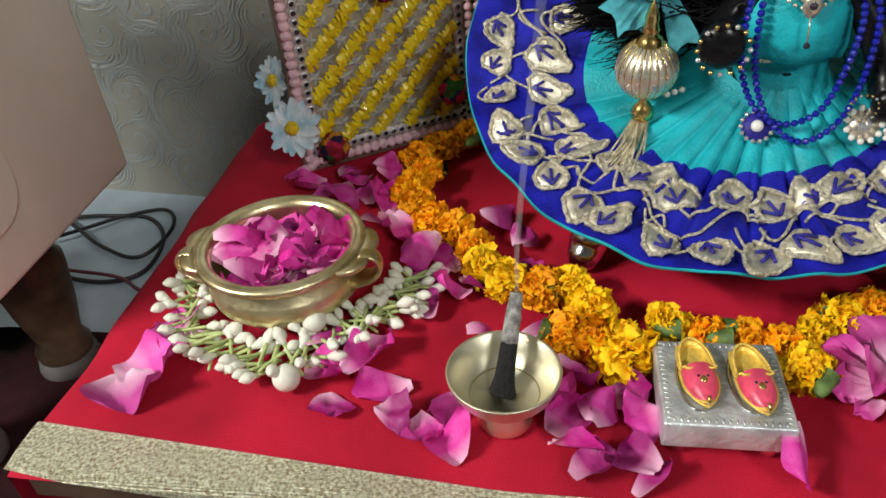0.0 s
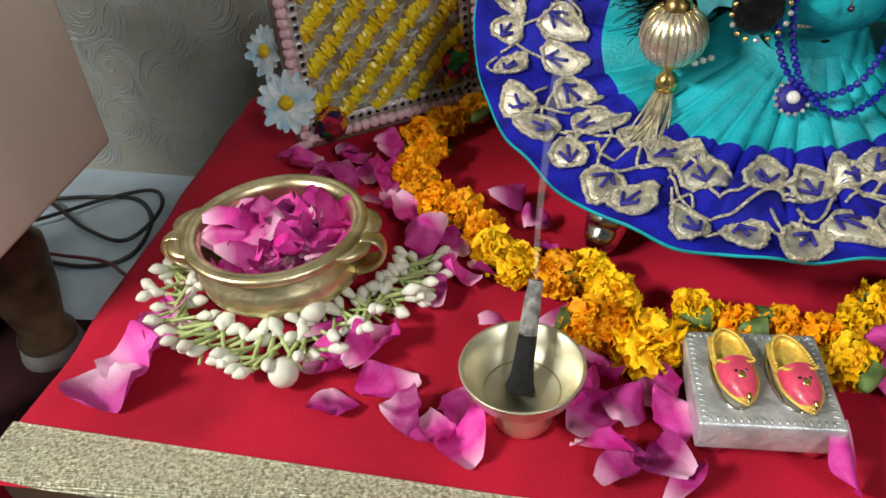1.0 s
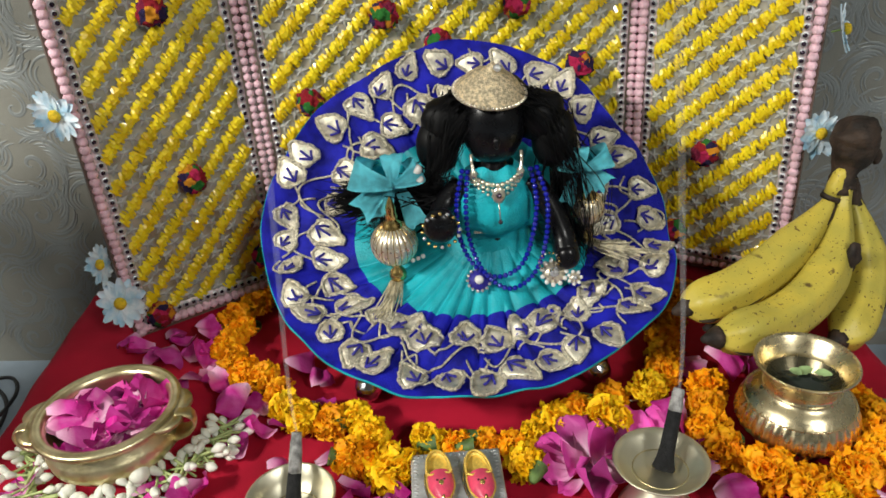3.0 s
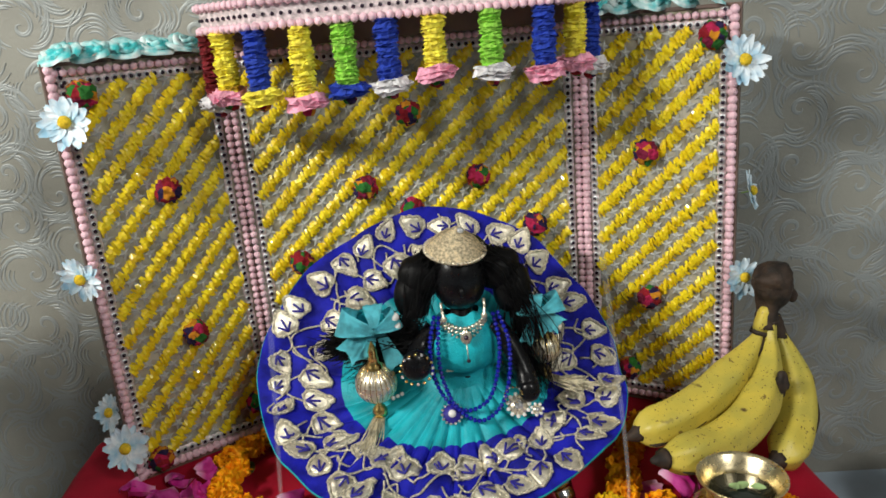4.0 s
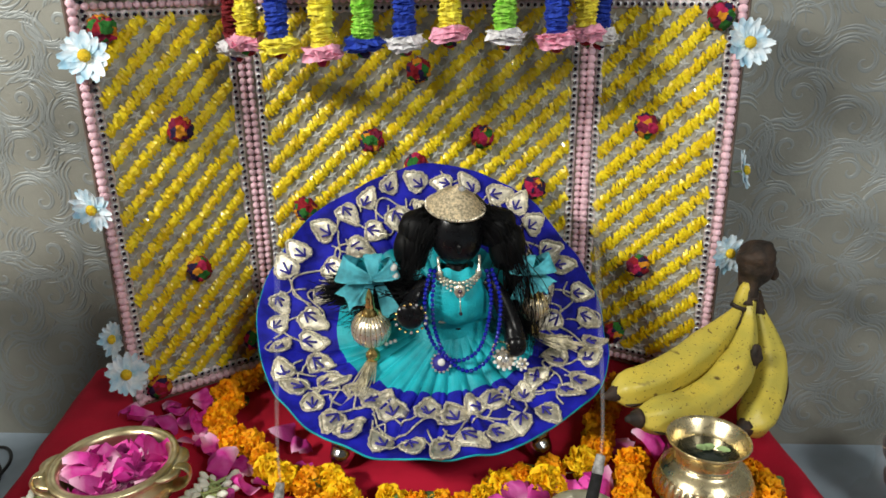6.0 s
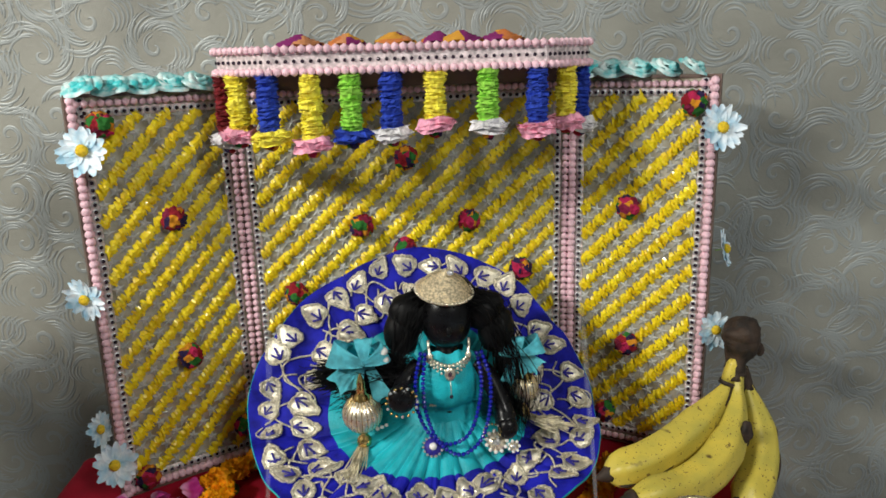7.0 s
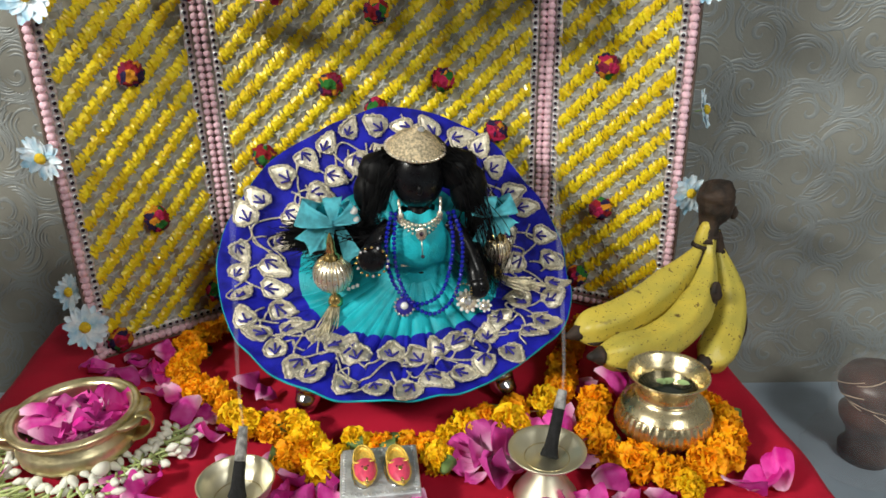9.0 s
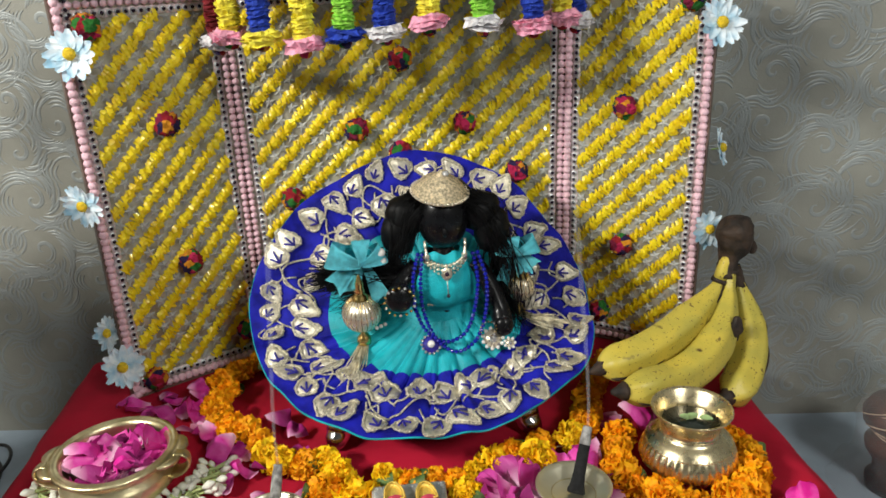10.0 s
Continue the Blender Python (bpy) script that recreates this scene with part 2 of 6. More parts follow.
def banana_skin():
    m = mat("banana_skin", (0.58, 0.455, 0.065), 0.42, 0, 0.10, 24, 0.2, 250, alt=(0.47, 0.40, 0.07))
    nt = m.node_tree
    b = nt.nodes["Principled BSDF"]
    src = b.inputs["Base Color"].links[0].from_socket
    tc = nt.nodes.new("ShaderNodeTexCoord")
    prev = src
    for scale, lo, hi, col in ((330, 0.665, 0.69, (0.12, 0.065, 0.02)), (34, 0.71, 0.76, (0.10, 0.06, 0.018)), (120, 0.69, 0.74, (0.20, 0.13, 0.03)), (9, 0.60, 0.72, (0.34, 0.30, 0.03))):
        n = nt.nodes.new("ShaderNodeTexNoise")
        n.inputs["Scale"].default_value, n.inputs["Detail"].default_value = scale, 2
        nt.links.new(tc.outputs["Object"], n.inputs["Vector"])
        r = nt.nodes.new("ShaderNodeMapRange")
        r.inputs[1].default_value, r.inputs[2].default_value = lo, hi
        nt.links.new(n.outputs["Fac"], r.inputs[0])
        mx = nt.nodes.new("ShaderNodeMix")
        mx.data_type = "RGBA"
        mx.inputs["B"].default_value = (*col, 1)
        nt.links.new(r.outputs[0], mx.inputs["Factor"])
        nt.links.new(prev, mx.inputs["A"])
        prev = mx.outputs["Result"]
    nt.links.new(prev, b.inputs["Base Color"])
    return m


M["banana"] = banana_skin()


def smoke_material():
    """Thin smoke: mostly clear, a little white, thinning out as it rises."""
    m = bpy.data.materials.new("thin_white_smoke")
    m.use_nodes = True
    nt = m.node_tree
    out = nt.nodes["Material Output"]
    clear = nt.nodes.new("ShaderNodeBsdfTransparent")
    white = nt.nodes["Principled BSDF"]
    white.inputs["Base Color"].default_value, white.inputs["Roughness"].default_value = (0.85, 0.87, 0.9, 1), 1.0
    tc = nt.nodes.new("ShaderNodeTexCoord")
    sep = nt.nodes.new("ShaderNodeSeparateXYZ")
    nt.links.new(tc.outputs["Object"], sep.inputs[0])
    mr = nt.nodes.new("ShaderNodeMapRange")
    mr.inputs[1].default_value, mr.inputs[2].default_value, mr.inputs[3].default_value, mr.inputs[4].default_value = 0.0, 0.30, 0.075, 0.02
    nt.links.new(sep.outputs["Z"], mr.inputs[0])
    mix = nt.nodes.new("ShaderNodeMixShader")
    nt.links.new(mr.outputs[0], mix.inputs[0])
    nt.links.new(clear.outputs[0], mix.inputs[1])
    nt.links.new(white.outputs[0], mix.inputs[2])
    nt.links.new(mix.outputs[0], out.inputs["Surface"])
    return m


M["net"].node_tree.nodes["Principled BSDF"].inputs["Alpha"].default_value = 0.93
M["smoke"] = smoke_material()


# ---- mesh helpers ----
def thing(name, at, label, category, group="", kind=""):
    ob = new(name)
    ob.empty_display_size = 0.01
    ob.location = at
    return tagged(ob, label, category, group, kind)


def link_mesh(name, bm, material, smooth=True):
    me = bpy.data.meshes.new(name)
    bm.normal_update()
    bm.to_mesh(me)
    bm.free()
    for k in (material if isinstance(material, (list, tuple)) else [material]):
        me.materials.append(k)
    if smooth:
        me.polygons.foreach_set("use_smooth", [True] * len(me.polygons))
    return me


def part(name, bm, material, parent, label="", smooth=True, kind=""):
    """Links a bmesh (in the parent's space) or a ready mesh as one object under a thing or a part."""
    me = bm if isinstance(bm, bpy.types.Mesh) else link_mesh(name, bm, material, smooth)
    ob = new(name, me)
    ob.parent = parent
    return tagged(ob, label, kind=kind)


def solo(name, bm, material, label, category, at=(0, 0, 0), kind="", group="", smooth=True):
    ob = new(name, link_mesh(name, bm, material, smooth))
    ob.location = at
    return tagged(ob, label, category, group, kind)


def add_box(bm, x0, x1, y0, y1, z0, z1, bevel=0.0):
    vs = [bm.verts.new((x, y, z)) for x in (x0, x1) for y in (y0, y1) for z in (z0, z1)]
    fs = [(0, 1, 3, 2), (4, 6, 7, 5), (0, 4, 5, 1), (2, 3, 7, 6), (0, 2, 6, 4), (1, 5, 7, 3)]
    faces = [bm.faces.new([vs[i] for i in f]) for f in fs]
    if bevel:
        edges = list({e for f in faces for e in f.edges})
        bmesh.ops.bevel(bm, geom=edges, offset=bevel, segments=3, affect="EDGES", profile=0.6)
    return bm


def box(*a, bevel=0.0):
    return add_box(bmesh.new(), *a, bevel=bevel)


def add_grid(bm, rows, close_u=False, close_v=False, flip=False):
    """Faces between rows of points."""
    vs = [[bm.verts.new(p) for p in row] for row in rows]
    nr, nc = len(vs), len(vs[0])
    for i in range(nr if close_u else nr - 1):
        for j in range(nc if close_v else nc - 1):
            q = [vs[i][j], vs[i][(j + 1) % nc], vs[(i + 1) % nr][(j + 1) % nc], vs[(i + 1) % nr][j]]
            bm.faces.new(q[::-1] if flip else q)
    return bm


def lathe(profile, n=48, bm=None, wave=None):
    """Surface of revolution about z from (radius, height) pairs; wave(angle, radius, height) may change the radius."""
    bm = bm or bmesh.new()
    rows = []
    for r, z in profile:
        row = []
        for k in range(n):
            a = 2 * math.pi * k / n
            rr = max(r, 1e-5) * (wave(a, r, z) if wave else 1)
            row.append((rr * math.cos(a), rr * math.sin(a), z))
        rows.append(row)
    return add_grid(bm, rows, close_v=True)


def spline(pts, n):
    """n points along a smooth curve through pts."""
    p = [Vector(q) for q in pts]
    p = [p[0] * 2 - p[1]] + p + [p[-1] * 2 - p[-2]]
    out = []
    m = len(p) - 3
    for k in range(n):
        u = k / (n - 1) * m
        i = min(int(u), m - 1)
        t = u - i
        a, b, c, d = p[i : i + 4]
        out.append(0.5 * ((2 * b) + (c - a) * t + (2 * a - 5 * b + 4 * c - d) * t * t + (3 * b - a - 3 * c + d) * t**3))
    return out


def add_tube(bm, pts, radius, sides=8, caps=True, flat=1.0):
    """A tube along points; radius is a number or a function of 0..1."""
    pts = [Vector(p) for p in pts]
    rings = []
    up = Vector((0.13, 0.21, 0.97)).normalized()
    for i, p in enumerate(pts):
        t = (pts[min(i + 1, len(pts) - 1)] - pts[max(i - 1, 0)]).normalized()
        u = up - t * up.dot(t)
        if u.length < 1e-4:
            u = t.orthogonal()
        u.normalize()
        up = u
        v = t.cross(u)
        r = radius(i / (len(pts) - 1)) if callable(radius) else radius
        rings.append([p + (u * math.cos(2 * math.pi * k / sides) * flat + v * math.sin(2 * math.pi * k / sides)) * r for k in range(sides)])
    before = len(bm.verts)
    add_grid(bm, rings, close_v=True, flip=True)
    bm.verts.ensure_lookup_table()
    if caps:
        vs = bm.verts[before:]
        bm.faces.new(vs[:sides])
        bm.faces.new(vs[-sides:][::-1])
    return bm


def tube(pts, radius, sides=8, **k):
    return add_tube(bmesh.new(), pts, radius, sides, **k)


def add_ball(bm, c, r, sub=1, scale=(1, 1, 1)):
    m = Matrix.Translation(c) @ Matrix.Diagonal((r * scale[0], r * scale[1], r * scale[2], 1))
    bmesh.ops.create_icosphere(bm, subdivisions=sub, radius=1, matrix=m)
    return bm


def ball(c, r, sub=2, scale=(1, 1, 1)):
    return add_ball(bmesh.new(), c, r, sub, scale)


def rough_up(bm, amount, scale):
    bm.normal_update()
    for v in bm.verts:
        v.co += v.normal * amount * noise.noise(v.co * scale)
    return bm


# ---- the room ----
FLOOR = -0.19
WALL_A = Vector((-0.27, 1.005))
WALL_B = Vector((1.07, 0.853))
WALL_TURN = math.atan2(WALL_B.y - WALL_A.y, WALL_B.x - WALL_A.x)


def scroll_relief():
    """Raised acanthus scrolls of the wallpaper, drawn as low ridged strokes in the wall's plane."""
    rnd = random.Random(77)
    verts, faces = [], []

    def stroke(pts, width, height):
        n = len(pts)
        base = len(verts)
        for i, (x, z) in enumerate(pts):
            x0, z0 = pts[max(i - 1, 0)]
            x1, z1 = pts[min(i + 1, n - 1)]
            d = math.hypot(x1 - x0, z1 - z0) or 1
            w = width * math.sin(math.pi * (0.06 + 0.9 * i / (n - 1))) ** 0.7
            ox, oz = -(z1 - z0) / d * w, (x1 - x0) / d * w
            verts.extend(((x + ox, -0.0002, z + oz), (x, -height, z), (x - ox, -0.0002, z - oz)))
        for i in range(n - 1):
            a = base + 3 * i
            faces.extend(((a, a + 1, a + 4, a + 3), (a + 1, a + 2, a + 5, a + 4)))

    def motif(cx, cz, size, turn, side):
        def put(r, a):
            return cx + side * r * math.cos(a + turn), cz + r * math.sin(a + turn)
        for k in range(2):
            stroke([put(size * (0.58 - 0.13 * k) * math.exp(-0.30 * t), t) for t in [(6.4 - 1.5 * k) * i / 26 for i in range(27)]], 0.0021, 0.0011)
        for k in range(19):
            a0 = -0.6 + 0.22 * k
            reach = size * rnd.uniform(0.45, 0.95) * (0.45 + 0.55 * abs(math.sin(math.pi * (k + 1) / 6.5)))
            pts = []
            for i in range(9):
                t = i / 8
                pts.append(put(size * 0.66 + reach * t, a0 - 0.75 * t - 0.55 * t * t))
            stroke(pts, 0.0021, 0.0012)
        for k in range(5):
            a0 = 3.6 + 0.12 * k
            pts = [put(size * (0.72 + 0.16 * k) + size * 0.12 * math.sin(3 * t), a0 + (1.1 - 0.1 * k) * t) for t in [i / 9 for i in range(10)]]
            stroke(pts, 0.0019, 0.0011)

    step = 0.078
    for i in range(28):
        for j in range(14):
            x = -0.25 + step * i + rnd.uniform(-0.010, 0.010)
            z = FLOOR + 0.05 + step * (j + 0.5 * (i % 2)) + rnd.uniform(-0.010, 0.010)
            motif(x, z, rnd.uniform(0.032, 0.048), rnd.choice((0.4, 1.9, 3.4, 5.0)) + rnd.uniform(-0.3, 0.3), rnd.choice((-1, 1)))
    me = bpy.data.meshes.new("embossed_scroll")
    me.from_pydata(verts, [], faces)
    me.materials.append(M["scroll"])
    me.polygons.foreach_set("use_smooth", [True] * len(me.polygons))
    return me


def build_room():
    wall = solo("wall_north", box(-2.6, 2.6, 0.0, 0.12, FLOOR - 0.02, 2.5), M["wall"], "silver-grey wall with embossed scrolling wallpaper behind the shrine", "wall", kind="structure", smooth=False)
    wall.matrix_world = pose(WALL_A.x, WALL_A.y, 0, 0, 0, math.degrees(WALL_TURN))
    part("embossed_scroll", scroll_relief(), None, wall, "raised silver acanthus scrolls", kind="stuff")
    # unseen walls and ceiling, added to enclose the room and set the bounced light
    solo("wall_south", box(-2.6, 2.6, -2.52, -2.4, FLOOR, 2.5), M["plaster"], "plain pale plaster wall out of view, added to close the room", "wall", kind="structure", smooth=False)
    solo("wall_west", box(-1.72, -1.6, -2.4, 1.4, FLOOR, 2.5), M["plaster"], "plain pale plaster wall out of view, added to close the room", "wall", kind="structure", smooth=False)
    solo("wall_east", box(2.2, 2.32, -2.4, 1.4, FLOOR, 2.5), M["plaster"], "plain pale plaster wall out of view, added to close the room", "wall", kind="structure", smooth=False)
    solo("ceiling", box(-1.8, 2.4, -2.6, 1.6, 2.5, 2.6), M["ceiling"], "plain white ceiling out of view, added to close the room", "ceiling", kind="structure", smooth=False)
    solo("floor", box(-1.8, 2.4, -2.6, 1.6, FLOOR - 0.1, FLOOR), M["floor"], "smooth pale blue floor", "floor", kind="structure", smooth=False)
    # mat beside the table; its stretch under the table is added in place of shade
    bm = bmesh.new()
    rows = []
    for i in range(26):
        x = -0.95 + 1.55 * i / 25
        rows.append([(x, y, FLOOR + 0.006 + 0.002 * noise.noise((x * 8, y * 8, 0))) for y in (-0.6, -0.2, 0.1, 0.3, 0.5, 0.62, 0.70 + 0.03 * noise.noise((x * 6, 0, 3)))])
    add_grid(bm, rows, flip=True)
    bmesh.ops.solidify(bm, geom=bm.faces[:], thickness=0.005)
    solo("floor_mat", bm, M["rug"], "dark maroon woven mat beside the low table, extended under it to darken the floor", "mat")


build_room()


# ---- low table with its red cloth ----
TX0, TX1, TY0, TY1 = -0.041, 0.846, 0.374, 0.868


def build_table():
    t = thing("low_table", (0.4, 0.62, FLOOR), "low wooden table hidden under a red cloth", "table")
    o = Vector((-0.4, -0.62, -FLOOR))

    def rel(x0, x1, y0, y1, z0, z1, b):
        return box(x0 + o.x, x1 + o.x, y0 + o.y, y1 + o.y, z0 + o.z, z1 + o.z, bevel=b)

    part("tabletop", rel(TX0 + 0.006, TX1 - 0.006, TY0 + 0.006, TY1 - 0.006, -0.034, -0.004, 0.003), M["wood"], t)
    for x in (TX0 + 0.03, TX1 - 0.08):
        for y in (TY0 + 0.03, TY1 - 0.08):
            part("leg", rel(x, x + 0.05, y, y + 0.05, FLOOR, -0.034, 0.004), M["wood"], t)
    # cloth: a draped sheet with softened folds over the edge
    cloth = thing("table_cloth", (0.4, 0.62, 0), "bright red cloth draped over the low table", "cloth")
    bm = bmesh.new()
    nx, ny = 90, 56
    rows = []
    hang = 0.15
    for i in range(nx + 1):
        row = []
        u = -hang + (TX1 - TX0 + 2 * hang) * i / nx
        for j in range(ny + 1):
            v = -0.004 + (TY1 - TY0 + hang + 0.004) * j / ny
            du = min(0, u) + max(0, u - (TX1 - TX0))
            dv = min(0, v) + max(0, v - (TY1 - TY0))
            x = TX0 + min(max(u, 0), TX1 - TX0)
            y = TY0 + min(max(v, 0), TY1 - TY0)
            d = max(abs(du), abs(dv))
            wob = 0.006 * noise.noise((u * 14, v * 14, 2)) if d > 0 else 0
            x += (0.10 * du + (wob if abs(du) > 0 else 0)) + 0.002 * noise.noise((y * 9, 1, 0)) * (u < 0.02)
            y += 0.10 * dv + (wob if abs(dv) > 0 else 0)
            z = -d + 0.0012 * noise.noise((x * 22, y * 22, 0)) - 0.0012 + 0.0011 * math.exp(-((x - 0.405 - 0.02 * y) / 0.004) ** 2)
            row.append((x - 0.4, y - 0.62, z))
        rows.append(row)
    add_grid(bm, rows, flip=True)
    part("sheet", bm, M["cloth"], cloth)
    # woven gold border, lying along the front of the top
    bm = bmesh.new()
    rows = []
    for i in range(61):
        s = i / 60
        x = TX0 + 0.001 + (TX1 - TX0 - 0.002) * s
        top = 0.4135 - 0.030 * min(s, 0.36) / 0.36 - 0.004 * max(0, s - 0.36)
        row = []
        for k in range(14):
            w = 0.039 * k / 13
            y = top - w
            over = max(0, TY0 - y)
            row.append((x - 0.4, max(y, TY0 - 0.0035 - 0.05 * over) - 0.62, (0.0018 + 0.0008 * math.sin(3.1 * k / 13) if over == 0 else 0.0012 - over)))
        rows.append(row)
    add_grid(bm, rows)
    part("gold_border", bm, M["gold_band"], cloth, "woven gold zari border")
    bm = bmesh.new()
    pts = [(TX0 + 0.002 + (TX1 - TX0 - 0.004) * i / 60, 0.4135 - 0.030 * min(i / 60, 0.36) / 0.36 - 0.004 * max(0, i / 60 - 0.36), 0.0014) for i in range(61)]
    add_tube(bm, [(x - 0.4, y - 0.62, z) for x, y, z in pts], 0.0009, 6)
    part("stitched_edge", bm, M["gold_cord"], cloth)


build_table()


# ---- beige cabinet on turned legs ----
def turned_leg_profile(h, r):
    return [(0.001, 0), (r * 0.75, 0), (r * 0.8, 0.06 * h), (r * 0.62, 0.12 * h), (r * 0.85, 0.3 * h), (r, 0.5 * h), (r * 1.02, 0.56 * h), (r * 0.82, 0.60 * h), (r * 0.84, 0.64 * h), (r * 1.05, 0.68 * h), (r * 1.05, 0.74 * h), (r * 0.85, 0.78 * h), (r * 0.9, 0.9 * h), (r * 1.1, h), (0.001, h)]


def build_cabinet():
    c = thing("cabinet", (-0.31, 0.38, FLOOR), "beige laminate cabinet with a chipped door on turned legs", "cabinet")
    # z1, the unseen top, is set by the shade it throws on wall and screen
    z0, z1 = 0.05 - FLOOR, 0.39 - FLOOR
    body = part("body", box(-0.22, 0.222, 0.098, 0.298, z0, z1, bevel=0.006), M["beige"], c)
    # door panel with rounded lower corner on the side that faces the table, its gap dark
    for name, grow, x, m in (("door_gap", 0.0022, 0.2232, "crack"), ("door", 0.0, 0.2275, "beige")):
        bm = bmesh.new()
        out = []
        y1, y0, zb, zt, r = 0.155 + grow, 0.106 - grow, 0.095 - FLOOR - grow, 0.37 - FLOOR, 0.03
        for a in range(9):
            t = math.radians(270 + a * 11.25)
            out.append((y1 - r + r * math.cos(t), zb + r + r * math.sin(t)))
        out += [(y1, zt), (y0, zt), (y0, zb)]
        f = bm.faces.new([bm.verts.new((x, p, q)) for p, q in out])
        ex = bmesh.ops.extrude_face_region(bm, geom=[f])
        for v in ex["geom"]:
            if isinstance(v, bmesh.types.BMVert):
                v.co.x -= 0.004 if name == "door" else 0.003
        bmesh.ops.recalc_face_normals(bm, faces=bm.faces[:])
        part(name, bm, M[m], c, smooth=False)
    for x, y in ((0.088, 0.268), (-0.17, 0.25), (0.06, 0.135), (-0.17, 0.135)):
        bm = lathe([(r, z + 0.02) for r, z in turned_leg_profile(z0 - 0.02, 0.037)], 32)
        bmesh.ops.translate(bm, verts=bm.verts[:], vec=(x, y, 0))
        leg = part("leg", bm, M["dark_wood"], c, "dark turned wooden leg")
        bm = lathe([(0.001, 0), (0.031, 0), (0.033, 0.010), (0.030, 0.024), (0.001, 0.024)], 24)
        bmesh.ops.translate(bm, verts=bm.verts[:], vec=(x, y, 0))
        part("foot_cap", bm, M["rubber"], leg, "pale plastic foot cap")


build_cabinet()


def build_wrapped_post():
    p = thing("wrapped_furniture_leg", (1.088, 0.665, FLOOR), "dark turned wooden furniture leg wrapped in clear plastic", "furniture leg")
    prof = [(0.001, 0), (0.034, 0), (0.036, 0.02), (0.028, 0.035), (0.03, 0.06), (0.042, 0.085), (0.044, 0.10), (0.034, 0.115), (0.036, 0.125), (0.050, 0.145), (0.052, 0.165), (0.044, 0.185), (0.028, 0.197), (0.001, 0.2)]
    prof = [(r, z * 0.72) for r, z in prof]
    part("leg", lathe(prof, 36), M["red_wood"], p)
    rnd = random.Random(31)
    for k in range(16):
        a0, z0, dz = rnd.uniform(0, 6.28), rnd.uniform(0.08, 0.13), rnd.uniform(-0.04, 0.04)
        pts = []
        for i in range(9):
            t = i / 8
            z = min(0.141, max(0.02, z0 + dz * t))
            j = max(i2 for i2 in range(len(prof)) if prof[i2][1] <= z)
            (r0, za), (r1, zb) = prof[j], prof[min(j + 1, len(prof) - 1)]
            r = r0 + (r1 - r0) * (z - za) / max(1e-6, zb - za) + 0.0008
            pts.append((r * math.cos(a0 + 1.5 * t), r * math.sin(a0 + 1.5 * t), z))
        part("thread", tube(pts, 0.0007, 5), M["thread"], p, "pale loose thread")
    bm = lathe([(r + 0.004 + 0.002 * (i % 2), z * 0.725) for i, (r, z) in enumerate([(0.080, 0.003), (0.066, 0.03), (0.054, 0.06), (0.05, 0.09), (0.048, 0.12), (0.054, 0.15), (0.05, 0.185), (0.03, 0.203), (0.001, 0.206)])], 40)
    rough_up(rough_up(bm, 0.009, 45), 0.005, 130)
    part("plastic_wrap", bm, M["plastic"], p, "crinkled clear plastic wrap")


build_wrapped_post()


def build_cables():
    sets = [
        ("cable", [(-0.55, 0.90), (-0.39, 0.925), (-0.33, 0.94), (-0.268, 0.935), (-0.22, 0.88), (-0.218, 0.815), (-0.265, 0.79), (-0.36, 0.80), (-0.55, 0.83)], "cable", 0.0030),
        ("cable", [(-0.60, 0.80), (-0.40, 0.86), (-0.31, 0.93), (-0.25, 0.952), (-0.215, 0.90), (-0.235, 0.84), (-0.30, 0.86), (-0.42, 0.93), (-0.6, 0.95)], "cable", 0.0028),
        ("cable", [(-0.62, 0.76), (-0.40, 0.80), (-0.29, 0.80), (-0.235, 0.79), (-0.19, 0.76), (-0.12, 0.74), (-0.02, 0.80)], "cable_red", 0.0024),
    ]
    for i, (name, pts, m, r) in enumerate(sets):
        bm = tube(spline([(x, y, FLOOR + r + 0.005 * (k % 3 == 1) + 0.004 * i) for k, (x, y) in enumerate(pts)], 70), r, 8)
        solo(name, bm, M[m], "thin black power cable looped on the floor" if m == "cable" else "thin maroon cable lying on the floor", "cable", group="cables on the floor")


build_cables()


# ---- three-panel decorated screen ----
PZ0, PZ1 = 0.004, 0.508
SEAM_L, SEAM_R = Vector((0.219, 0.852)), Vector((0.655, 0.852))
OUT_L, OUT_R = Vector((0.053, 0.750)), Vector((0.812, 0.748))
screen = thing("decorated_screen", (0.437, 0.852, 0), "three-panel shrine screen with yellow trim and pink bead edging", "screen")
SO = Vector((0.437, 0.852, 0))


